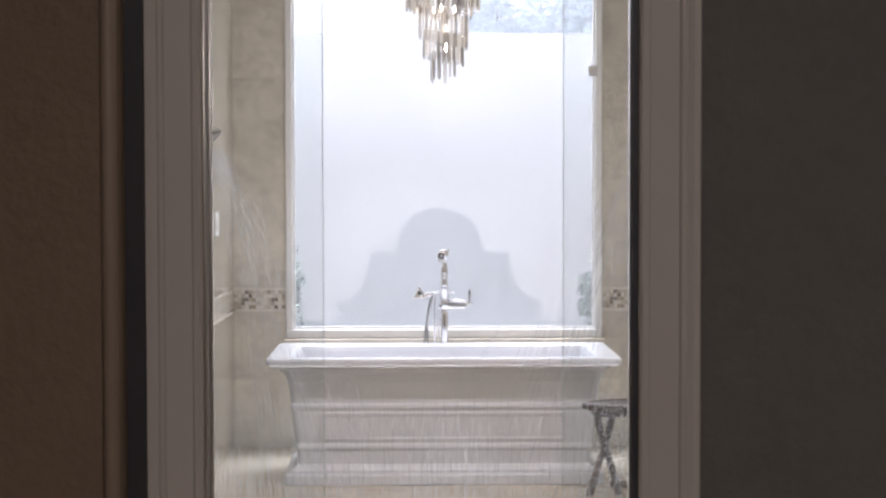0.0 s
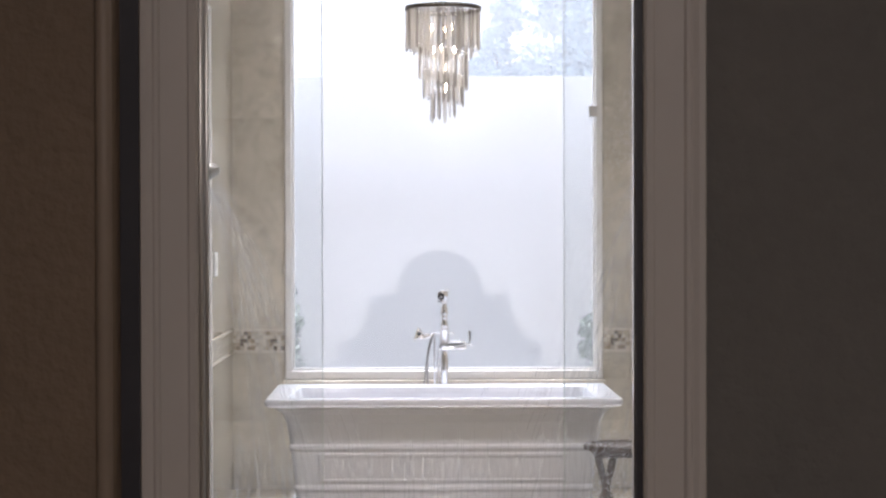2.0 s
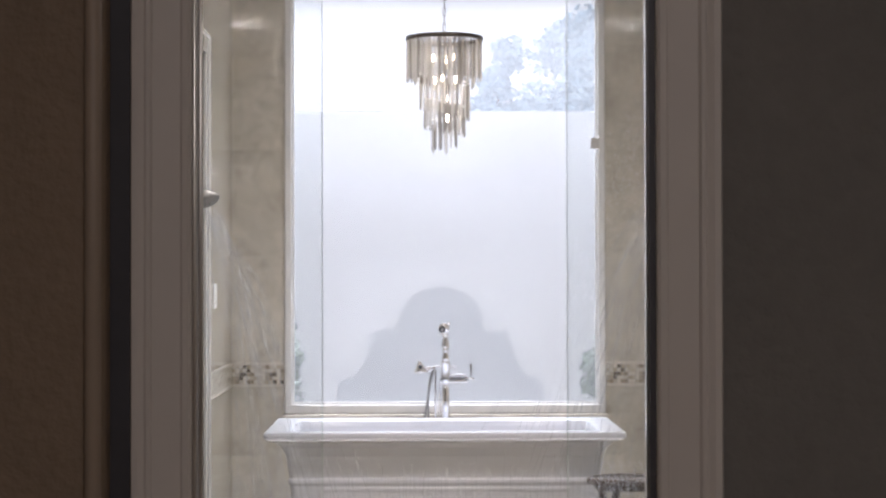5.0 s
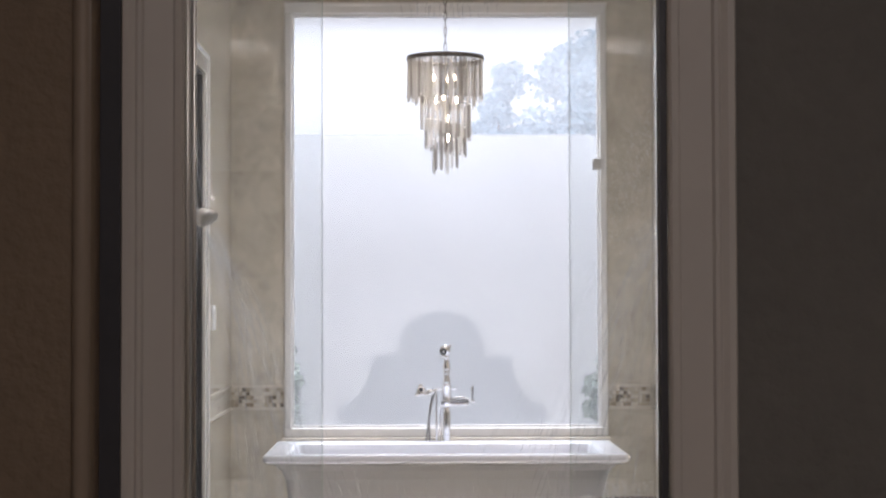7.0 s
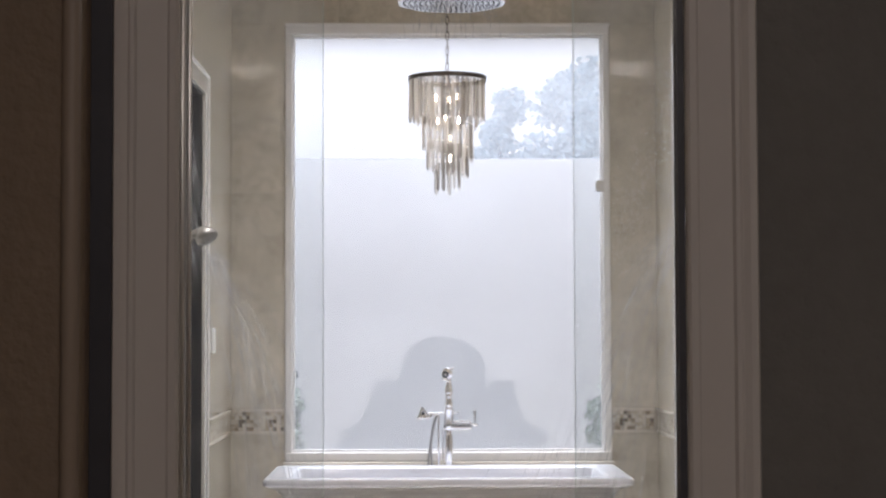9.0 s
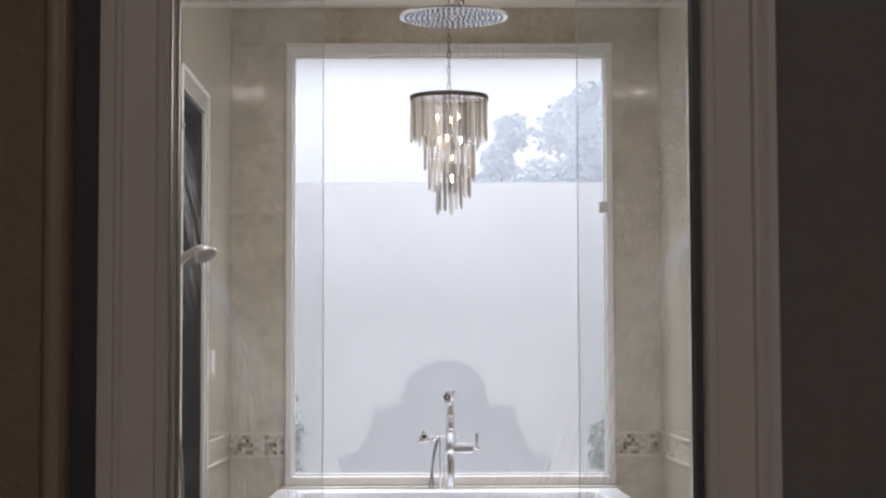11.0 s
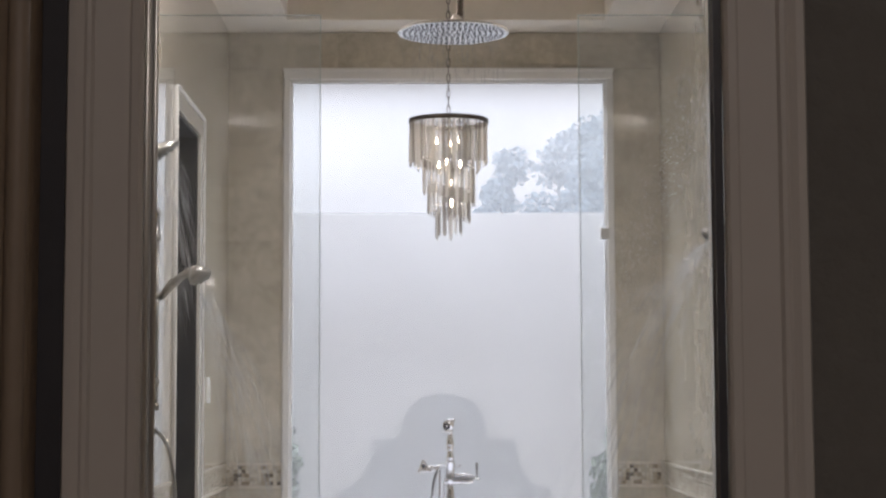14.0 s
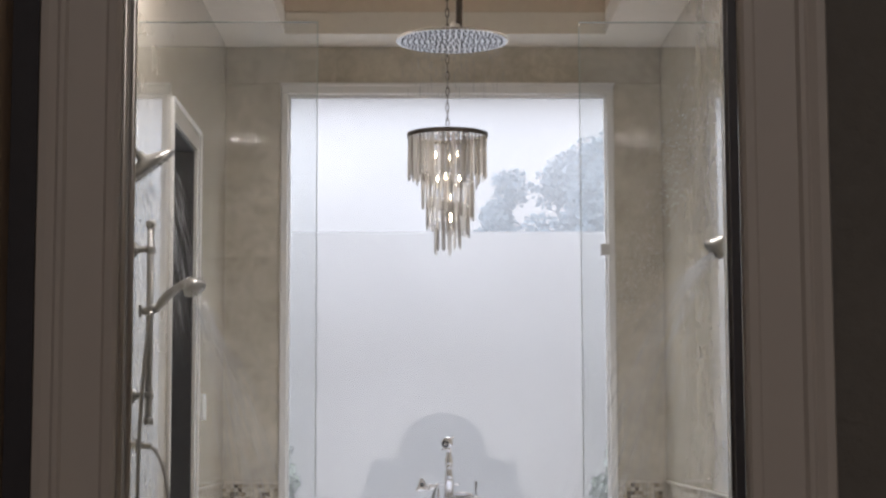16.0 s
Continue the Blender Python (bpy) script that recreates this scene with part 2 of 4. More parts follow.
def lathe(profile, at=(0, 0, 0), sides=24, bm=None, turn=None):
    """A turned body from (radius, height) pairs."""
    bm = bm or bmesh.new()
    m = Matrix.Translation(at) @ (turn or Matrix.Identity(4))
    rings = [[bm.verts.new(m @ Vector((r * math.cos(2 * math.pi * j / sides), r * math.sin(2 * math.pi * j / sides), h))) for j in range(sides)] for r, h in profile]
    for a, b in zip(rings, rings[1:]):
        for j in range(sides):
            bm.faces.new((a[j], a[(j + 1) % sides], b[(j + 1) % sides], b[j]))
    bm.faces.new(rings[0][::-1])
    bm.faces.new(rings[-1])
    return bm


def arc(p0, p1, p2, n=12):
    """A smooth bend from p0 to p2, drawn towards p1."""
    a, b, c = Vector(p0), Vector(p1), Vector(p2)
    return [(1 - s) ** 2 * a + 2 * s * (1 - s) * b + s * s * c for s in [i / n for i in range(n + 1)]]


def prism(outline, y0, y1, bm=None):
    """An outline of (x, z) pairs, pulled from y0 to y1."""
    bm = bm or bmesh.new()
    a = [bm.verts.new((x, y0, z)) for x, z in outline]
    b = [bm.verts.new((x, y1, z)) for x, z in outline]
    bm.faces.new(a)
    bm.faces.new(b[::-1])
    for i in range(len(a)):
        j = (i + 1) % len(a)
        bm.faces.new((a[i], b[i], b[j], a[j]))
    return bm


def minus(rects, hole):
    """Rectangles (u0, u1, v0, v1) with a rectangular hole cut away."""
    a0, a1, b0, b1 = hole
    out = []
    for u0, u1, v0, v1 in rects:
        if u1 <= a0 or u0 >= a1 or v1 <= b0 or v0 >= b1:
            out.append((u0, u1, v0, v1))
            continue
        if v0 < b0:
            out.append((u0, u1, v0, b0))
        if v1 > b1:
            out.append((u0, u1, b1, v1))
        w0, w1 = max(v0, b0), min(v1, b1)
        if u0 < a0:
            out.append((u0, a0, w0, w1))
        if u1 > a1:
            out.append((a1, u1, w0, w1))
    return [r for r in out if r[1] - r[0] > 0.012 and r[3] - r[2] > 0.012]


# ---- plan ----
XL, XR, YB, ZC = -1.21, 1.21, 9.91, 3.34          # tiled room: side walls, window wall, ceiling
WX, WH = 0.022, 0.885                             # window: middle and half width of the glass
WZ0, WZ1 = 0.69, 3.07
DY0, DY1, DZ = 7.94, 8.71, 2.565                  # doorway in the west wall
MZ0, MZ1 = 0.812, 0.92                            # mosaic band
HX0, HX1 = -0.384, 0.132                          # opening between hall and bath
HY = 1.98                                         # hall face of the casing
FOUT = (WX - WH - 0.04, WX + WH + 0.04, WZ0 - 0.05, WZ1 + 0.062)


def wall_body(name, rects, place, thick, mat, label):
    bm = bmesh.new()
    for r in rects:
        place(bm, *r, 0.0, thick)
    return tagged(part(name, bm, mat), label, "wall", kind="structure")


north = lambda bm, u0, u1, v0, v1, a, b: block(u0, u1, YB + 0.012 + a, YB + 0.012 + b, v0, v1, bm=bm)
west = lambda bm, u0, u1, v0, v1, a, b: block(XL - 0.012 - b, XL - 0.012 - a, u0, u1, v0, v1, bm=bm)
east = lambda bm, u0, u1, v0, v1, a, b: block(XR + 0.012 + a, XR + 0.012 + b, u0, u1, v0, v1, bm=bm)

wall_n = wall_body("wall_north", minus([(XL - 0.16, XR + 0.16, -0.1, 4.0)], FOUT), north, 0.22, GROUT, "beige polished tile wall round a large window")
wall_w = wall_body("wall_west", minus([(2.12, YB + 0.012, -0.1, 4.0)], (DY0, DY1, -0.2, DZ)), west, 0.14, GROUT, "beige polished tile wall with a doorway and mosaic band")
wall_e = wall_body("wall_east", [(2.12, YB + 0.012, -0.1, 4.0)], east, 0.14, GROUT, "beige polished tile wall with mosaic band")

floor_ob = tagged(part("floor", block(-3.4, 3.4, -3.0, YB + 0.2, -0.12, -0.012), GROUT), "beige stone tile floor", "floor", kind="structure")

# ceiling: a soffit all round a raised tray
bm = bmesh.new()
for r in minus([(XL - 0.01, XR + 0.01, 2.14, YB + 0.01)], (-0.86, 0.87, 2.6, 9.59)):
    block(r[0], r[1], r[2], r[3], ZC, ZC + 0.12, bm=bm)
block(-0.98, 0.99, 2.48, 9.71, ZC + 0.52, ZC + 0.6, bm=bm)
tagged(part("ceiling", bm, CEIL), "white painted ceiling with a raised tray", "ceiling", kind="structure")
bm = bmesh.new()
for x0, x1, y0, y1 in ((-0.98, -0.86, 2.6, 9.59), (0.87, 0.99, 2.6, 9.59), (-0.98, 0.99, 9.59, 9.71), (-0.98, 0.99, 2.48, 2.6)):
    block(x0, x1, y0, y1, ZC + 0.122, ZC + 0.518, bm=bm)
tagged(part("ceiling_tray", bm, TRAY), "beige painted upright sides of the ceiling tray", "ceiling", kind="structure")

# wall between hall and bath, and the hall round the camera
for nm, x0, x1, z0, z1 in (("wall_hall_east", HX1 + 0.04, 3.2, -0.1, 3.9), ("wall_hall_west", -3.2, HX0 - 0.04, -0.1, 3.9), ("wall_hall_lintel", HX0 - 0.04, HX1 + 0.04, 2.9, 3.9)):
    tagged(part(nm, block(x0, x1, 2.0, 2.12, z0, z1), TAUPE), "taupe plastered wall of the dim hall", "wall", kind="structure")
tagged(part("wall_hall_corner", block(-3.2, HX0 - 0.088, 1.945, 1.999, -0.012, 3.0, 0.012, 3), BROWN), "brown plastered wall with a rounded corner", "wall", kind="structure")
# unseen sides and ceiling, added to keep outside light off the hall
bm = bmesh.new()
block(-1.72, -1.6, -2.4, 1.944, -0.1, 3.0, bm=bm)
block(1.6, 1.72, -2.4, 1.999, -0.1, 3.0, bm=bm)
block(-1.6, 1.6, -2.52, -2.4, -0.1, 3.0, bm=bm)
tagged(part("wall_hall_sides", bm, BROWN), "added brown plastered hall walls out of view, closing the hall in", "wall", kind="structure")
tagged(part("ceiling_hall", block(-1.72, 1.72, -2.52, 1.999, 2.7, 2.8), CEIL), "added white hall ceiling out of view", "ceiling", kind="structure")
# made-up glowing fixture to go with the added hall lamp, out of view
hl = empty("ceiling_light", (0.25, 0.2, 2.69), label="made-up round ceiling light in the hall, out of view", category="lamp")
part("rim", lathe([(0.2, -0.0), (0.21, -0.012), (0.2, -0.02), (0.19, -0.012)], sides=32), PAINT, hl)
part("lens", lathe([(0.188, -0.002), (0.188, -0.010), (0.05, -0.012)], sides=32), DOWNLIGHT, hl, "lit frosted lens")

# bead in a lighter brown: the corner's highlight is put into its colour
EDGE_LIT = material("brown_edge_highlight", (0.30, 0.235, 0.18), 0.5, spread=0.06)
tagged(part("trim_edge", tube([(HX0 - 0.100, 1.945, -0.01), (HX0 - 0.100, 1.945, 2.94)], 0.0095, 16), EDGE_LIT, smooth=True), "rounded corner bead of the hall wall, coloured lighter brown as a highlight", "trim", kind="structure")

# door casing: moulded boards round the opening
def casing(name, x_in, side, label):
    """side -1: the board runs to the west of x_in; +1: to the east."""
    prof = [(0.0, 0.0), (0.0, -0.013), (0.003, -0.016), (0.010, -0.016), (0.0125, -0.0142), (0.017, -0.0148), (0.045, -0.018), (0.048, -0.022), (0.052, -0.0225), (0.055, -0.0205), (0.062, -0.024), (0.069, -0.024), (0.071, -0.020), (0.071, 0.0)]
    bm = bmesh.new()
    k = 0.92 if side < 0 else 1.0
    a = [bm.verts.new((x_in + side * u * k, HY + 0.02 + v, -0.01)) for u, v in prof]
    b = [bm.verts.new((x_in + side * u * k, HY + 0.02 + v, 2.86)) for u, v in prof]
    for i in range(len(prof)):
        j = (i + 1) % len(prof)
        bm.faces.new((a[i], a[j], b[j], b[i]))
    bm.faces.new(a)
    bm.faces.new(b)
    return tagged(part(name, bm, PAINT), label, "door casing", kind="structure")


casing("trim_west", HX0, -1, "off-white moulded door casing")
casing("trim_east", HX1, 1, "off-white moulded door casing")
tagged(part("trim_head", block(HX0 - 0.071, HX1 + 0.071, HY - 0.004, HY + 0.02, 2.86, 2.94, 0.004), PAINT), "off-white moulded door casing head", "door casing", kind="structure")
# black strip painted in for the shade of the gap next to the casing
tagged(part("gasket_gap", block(HX0 - 0.0875, HX0 - 0.0658, HY + 0.0, HY + 0.0195, -0.01, 2.94), BLACK), "black strip for the shade in the gap beside the door casing", "gap", kind="structure")
jw = empty("door_jamb", (HX0, HY + 0.02, 0), label="chrome channel on a white jamb", category="door jamb", kind="structure")
part("jamb_board", block(0.0, 0.0035, 0.001, 0.03, -0.01, 2.86), PAINT, jw)
part("jamb_groove", block(0.0036, 0.0052, 0.004, 0.03, -0.01, 2.86), GREY_PLASTIC, jw, "grey groove")
part("channel", tube([(0.0022, 0.0, -0.01), (0.0022, 0.0, 2.86)], 0.0021, 12), SATIN, jw, "satin metal channel", True)
part("channel", tube([(0.0078, 0.010, -0.01), (0.0078, 0.010, 2.86)], 0.0024, 12), SATIN, jw, "satin metal channel", True)
je = empty("door_jamb", (HX1, HY + 0.02, 0), label="black seal with a bright edge on the jamb", category="door jamb", kind="structure")
part("seal", block(-0.0075, 0.0, 0.001, 0.03, -0.01, 2.86), BLACK, je, "black rubber seal")
part("edge", block(-0.0092, -0.0076, 0.014, 0.03, -0.01, 2.86), CHROME, je, "bright metal edge")

# ---- window ----
win = empty("window_1", (WX, YB, 0), label="tall fixed window with white frame and steamed glass", category="window", kind="structure")
fo, fi = WH + 0.04, WH
for nm, x0, x1, z0, z1 in (("stile", -fo, -fi, WZ0, WZ1), ("stile", fi, fo, WZ0, WZ1), ("head", -fo, fo, WZ1, WZ1 + 0.062), ("bottom_rail", -fo, fo, WZ0 - 0.05, WZ0)):
    part(nm, block(x0, x1, -0.018, 0.10, z0, z1, 0.006), FRAME, win)
for nm, x0, x1, z0, z1 in (("bead", -fi, -fi + 0.012, WZ0, WZ1), ("bead", fi - 0.012, fi, WZ0, WZ1), ("bead", -fi + 0.012, fi - 0.012, WZ1 - 0.014, WZ1), ("bead", -fi + 0.012, fi - 0.012, WZ0, WZ0 + 0.014)):
    part(nm, block(x0, x1, 0.022, 0.05, z0, z1), FRAME, win)
part("cornice", block(-fo - 0.004, fo + 0.004, -0.03, -0.019, WZ1 + 0.044, WZ1 + 0.062, 0.004), FRAME, win)
pane = part("pane", block(-fi, fi, 0.052, 0.058, WZ0, WZ1), PANE, win, "steamed glass")
pane.visible_shadow = False
tagged(part("window_ledge", block(WX - fo - 0.012, WX + fo + 0.012, YB - 0.06, YB - 0.001, WZ0 - 0.085, WZ0 - 0.052, 0.006), TRIM_STONE), "beige stone ledge under the window", "ledge", kind="structure")
sensor = tagged(part("window_sensor", block(0.862, 0.912, YB - 0.045, YB - 0.019, 2.165, 2.228, 0.004), GREY_PLASTIC), "small grey square sensor on the window frame", "sensor")

# ---- doorway in the west wall, with a room behind coloured near black ----
door = empty("door_1", (XL, DY0, 0), label="open doorway with white casing to a dark room", category="doorway", kind="structure")
for nm, y0, y1, z0, z1 in (("casing", -0.09, 0.0, -0.01, DZ), ("casing", DY1 - DY0, DY1 - DY0 + 0.09, -0.01, DZ), ("casing_head", -0.09, DY1 - DY0 + 0.09, DZ, DZ + 0.095)):
    part(nm, block(-0.011, 0.006, y0, y1, z0, z1, 0.003), GLOSS, door)
for nm, y0, y1, z0, z1 in (("casing_rim", -0.096, -0.075, -0.01, DZ + 0.095), ("casing_rim", DY1 - DY0 + 0.075, DY1 - DY0 + 0.096, -0.01, DZ + 0.095), ("casing_rim", -0.075, DY1 - DY0 + 0.075, DZ + 0.078, DZ + 0.1)):
    part(nm, block(0.0065, 0.016, y0, y1, z0, z1, 0.003), FRAME, door)
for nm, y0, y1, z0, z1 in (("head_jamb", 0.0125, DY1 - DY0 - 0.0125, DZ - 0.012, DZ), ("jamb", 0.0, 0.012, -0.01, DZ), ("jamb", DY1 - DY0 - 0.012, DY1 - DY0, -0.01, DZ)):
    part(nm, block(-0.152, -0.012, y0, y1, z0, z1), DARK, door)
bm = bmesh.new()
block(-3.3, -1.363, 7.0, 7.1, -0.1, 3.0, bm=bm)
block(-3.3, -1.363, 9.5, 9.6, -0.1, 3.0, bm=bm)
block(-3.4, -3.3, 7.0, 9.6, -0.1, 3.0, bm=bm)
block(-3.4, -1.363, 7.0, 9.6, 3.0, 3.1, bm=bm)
tagged(part("wall_dark_room", bm, DARK), "room behind the doorway, coloured near black for its unlit dark", "wall", kind="structure")

sw = empty("light_switch", (XL, 9.06, 1.33), label="white rocker switch plate on the tiled wall", category="switch")
part("plate", block(0.001, 0.009, -0.055, 0.055, -0.065, 0.065, 0.003), PLASTIC, sw)
part("rocker", block(0.0095, 0.014, -0.018, 0.018, -0.035, 0.035, 0.002), PLASTIC, sw)

# ---- shower screen: two glass panels with an open middle ----
GY, GZ = 6.196, 2.59


def glass_panel(x0, x1, label):
    g = empty("glass_panel", (x0, GY, 0), label=label, category="shower screen")
    w = x1 - x0
    part("pane", block(0.0, w, -0.005, 0.005, 0.012, GZ, 0.0008, 1), SCREEN, g)
    part("bottom_channel", block(0.0, w, -0.011, 0.011, 0.0005, 0.0118), CHROME, g)
    return g


glass_panel(XL + 0.004, -0.477, "clear frameless shower glass panel, spotted with water")
glass_panel(0.402, XR - 0.004, "clear frameless shower glass panel covered with drops")
EDGE = material("glass_edge", (0.48, 0.56, 0.54), 0.15, spread=0.05, bump=0)
for g, xe in ((bpy.data.objects["glass_panel"], -0.477), (bpy.data.objects["glass_panel.001"], 0.402)):
    inner = xe - g.location.x
    sgn = 1 if inner > 0.1 else -1
    wdt = inner if inner > 0.1 else XR - 0.004 - 0.402
    part("polished_edge", block(inner - 0.0012, inner + 0.0012, -0.0052, 0.0052, 0.012, GZ), EDGE, g, "greenish polished edge")
    part("top_edge", block(0.0, wdt, -0.0052, 0.0052, GZ + 0.0002, GZ + 0.0025), EDGE, g, "greenish polished edge")

# ---- bathtub ----
def bathtub():
    tub = empty("bathtub", (0.0, 9.005, 0.0), label="white rectangular pedestal bathtub with a flared rim and stepped base", category="bathtub")

    def loft(levels, cap_top=False, n=6, r=0.03):
        bm = bmesh.new()
        rings = []
        for hx, hy, z in levels:
            ring = []
            for cx, cy, a0 in ((hx - r, hy - r, 0), (-hx + r, hy - r, 90), (-hx + r, -hy + r, 180), (hx - r, -hy + r, 270)):
                for i in range(n + 1):
                    a = radians(a0 + 90 * i / n)
                    ring.append(bm.verts.new((cx + r * math.cos(a), cy + r * math.sin(a), z)))
            rings.append(ring)
        k = len(rings[0])
        for a, b in zip(rings, rings[1:]):
            for j in range(k):
                bm.faces.new((a[j], a[(j + 1) % k], b[(j + 1) % k], b[j]))
        bm.faces.new(rings[-1])
        return bm
    # outside from the base upward, over the rim and down into the basin
    side = [(0.790, 0.058), (0.788, 0.07), (0.768, 0.085), (0.754, 0.10), (0.760, 0.17), (0.769, 0.182), (0.769, 0.196), (0.763, 0.21), (0.782, 0.38), (0.791, 0.395), (0.791, 0.408), (0.785, 0.42), (0.802, 0.53), (0.820, 0.575), (0.848, 0.602), (0.890, 0.618)]
    body = [(w, w - 0.441 + 0.07 * max(0, w - 0.80), z) for w, z in side] + [(0.907, 0.43, 0.626),
            (0.909, 0.431, 0.640), (0.905, 0.428, 0.652), (0.897, 0.421, 0.656), (0.80, 0.335, 0.654), (0.785, 0.322, 0.646), (0.775, 0.315, 0.62), (0.735, 0.285, 0.40), (0.69, 0.255, 0.24), (0.64, 0.22, 0.20)]
    part("basin", loft(body), ACRYLIC, tub, smooth=False)
    part("plinth", loft([(0.822, 0.378, 0.0), (0.827, 0.382, 0.006), (0.824, 0.379, 0.048), (0.812, 0.370, 0.0575), (0.70, 0.30, 0.0576)]), ACRYLIC, tub)
    # raised border of the front panel
    for x0, x1, z0, z1 in ((-0.62, 0.62, 0.352, 0.372), (-0.62, 0.62, 0.222, 0.238), (-0.64, -0.62, 0.222, 0.372), (0.62, 0.64, 0.222, 0.372)):
        bm = block(x0, x1, -0.338, -0.315, z0, z1, 0.003)
        for v in bm.verts:
            v.co.y -= (v.co.z - 0.3) * 0.112
        part("panel_border", bm, ACRYLIC, tub)
    part("overflow", lathe([(0.025, 0.0), (0.027, 0.004), (0.02, 0.008), (0.004, 0.009)], (0.745, 0.0, 0.55), turn=Matrix.Rotation(radians(-80), 4, "Y")), CHROME, tub, "chrome overflow cover", True)
    return tub


bathtub()

def downlight_trim(x, y):
    d = empty("recessed_light", (x, y, ZC), label="small round recessed ceiling light, lit", category="lamp", group="recessed ceiling lights")
    part("trim_ring", lathe([(0.06, -0.0005), (0.06, -0.004), (0.05, -0.008), (0.044, -0.004), (0.044, -0.0006)], sides=24), PAINT, d)
    part("lens", lathe([(0.043, -0.0012), (0.043, -0.003), (0.02, -0.0035)], sides=24), DOWNLIGHT, d, "lit frosted lens")
    return d


first_light = downlight_trim(-0.93, 3.6)
for lx, ly in ((0.93, 3.6), (-0.93, 6.9), (0.93, 6.9)):
    copy_thing(first_light, pose(lx, ly, ZC))

# ---- free-standing tub filler ----
def tub_filler():
    f = empty("tub_filler", (0.018, 9.56, 0.0), label="chrome floor-standing tub filler with hand shower", category="faucet")
    part("flange", lathe([(0.05, 0.0), (0.052, 0.006), (0.035, 0.016), (0.024, 0.03)]), CHROME, f, smooth=True)
    part("column", lathe([(0.022, 0.03), (0.0215, 0.70), (0.023, 0.79), (0.021, 0.80), (0.021, 0.832)]), CHROME, f, smooth=True)
    part("valve_body", lathe([(0.021, 0.832), (0.026, 0.84), (0.0265, 0.86), (0.0255, 0.94), (0.028, 0.946), (0.028, 0.952), (0.0225, 0.958)]), CHROME, f, smooth=True)
    part("neck", lathe([(0.0225, 0.958), (0.0225, 0.975), (0.018, 1.00), (0.0165, 1.012), (0.0195, 1.016), (0.0195, 1.021), (0.0175, 1.024), (0.022, 1.035), (0.0235, 1.046), (0.021, 1.066), (0.0155, 1.082), (0.0145, 1.10), (0.012, 1.112)]), CHROME, f, smooth=True)
    # the spout bends forward over the tub and opens towards the room
    sp = arc((0, 0, 1.095), (0.0, -0.01, 1.165), (-0.008, -0.10, 1.150), 8) + [Vector((-0.012, -0.14, 1.144))]
    spout = part("spout", tube(sp, [0.0145, 0.016, 0.018, 0.02, 0.022, 0.024, 0.026, 0.028, 0.029, 0.030], 18), CHROME, f, smooth=True)
    part("spout_lip", tube([(-0.043, -0.143, 1.112), (0.006, -0.143, 1.110)], [0.004, 0.005], 8), CHROME, spout, smooth=True)
    # solid dark disc instead of a hollow mouth: its shade is in the colour
    part("spout_mouth", lathe([(0.006, -0.004), (0.018, -0.002), (0.018, 0.002), (0.016, 0.004)], (-0.020, -0.1405, 1.141), turn=Matrix.Rotation(radians(86), 4, "X")), RUBBER, spout, "dark disc for the shade inside the spout opening", True)
    part("aerator", lathe([(0.004, -0.003), (0.007, -0.001), (0.006, 0.003)], (-0.020, -0.145, 1.140), 12, turn=Matrix.Rotation(radians(86), 4, "X")), CHROME, spout, smooth=True)
    part("diverter", tube([(0.014, -0.06, 1.135), (0.016, -0.075, 1.160), (0.019, -0.08, 1.178)], [0.006, 0.0055, 0.008], 8), CHROME, f, smooth=True)
    # thin rod through the body, with the cradle at its west end
    part("cross_bar", tube([(-0.085, -0.006, 0.930), (-0.03, 0, 0.928), (0.042, 0, 0.928), (0.046, 0, 0.928), (0.056, 0, 0.928)], [0.0065, 0.0055, 0.005, 0.0075, 0.006], 12), CHROME, f, smooth=True)
    # mixer: flat plate below, long rounded cap above, upright lever at the east end
    part("mixer_plate", tube([(-0.034, -0.012, 0.846), (-0.030, -0.012, 0.846), (0.09, -0.012, 0.846), (0.118, -0.012, 0.848), (0.124, -0.012, 0.849)], [0.008, 0.0125, 0.0125, 0.010, 0.005], 16), CHROME, f, smooth=True)
    part("mixer_seam", block(-0.030, 0.124, -0.027, 0.006, 0.8605, 0.868, 0.002), NICKEL, f, "darker seam")
    part("mixer_cap", tube([(0.024, -0.012, 0.874), (0.034, -0.012, 0.878), (0.075, -0.012, 0.880), (0.112, -0.012, 0.876), (0.124, -0.012, 0.872)], [0.005, 0.010, 0.0115, 0.009, 0.004], 14), CHROME, f, smooth=True)
    lever = part("lever", tube([(0.141, -0.016, 0.862), (0.141, -0.016, 0.90), (0.141, -0.016, 0.935), (0.141, -0.016, 0.944)], [0.0045, 0.005, 0.0085, 0.007], 12), NICKEL, f, smooth=True)
    part("lever_base", tube([(0.120, -0.014, 0.866), (0.141, -0.016, 0.862), (0.160, -0.016, 0.861)], [0.006, 0.0085, 0.006], 10), CHROME, lever, smooth=True)
    # bell-shaped hand shower lying in its cradle
    part("cradle", tube([(-0.075, -0.008, 0.930), (-0.095, -0.02, 0.924), (-0.112, -0.035, 0.915)], [0.007, 0.010, 0.012], 12), CHROME, f, smooth=True)
    hs = part("hand_shower", lathe([(0.034, -0.012), (0.041, -0.008), (0.042, 0.0), (0.036, 0.008), (0.029, 0.018), (0.020, 0.034), (0.012, 0.048), (0.007, 0.056), (0.003, 0.059)], (-0.139, -0.05, 0.908), turn=Matrix.Rotation(radians(-5), 4, "Y")), CHROME, f, "chrome bell-shaped hand shower", True)
    part("spray_button", lathe([(0.011, 0.0), (0.011, 0.003), (0.006, 0.005)], (-0.142, -0.078, 0.932), turn=Matrix.Rotation(radians(62), 4, "X")), RUBBER, hs, "dark round button", True)
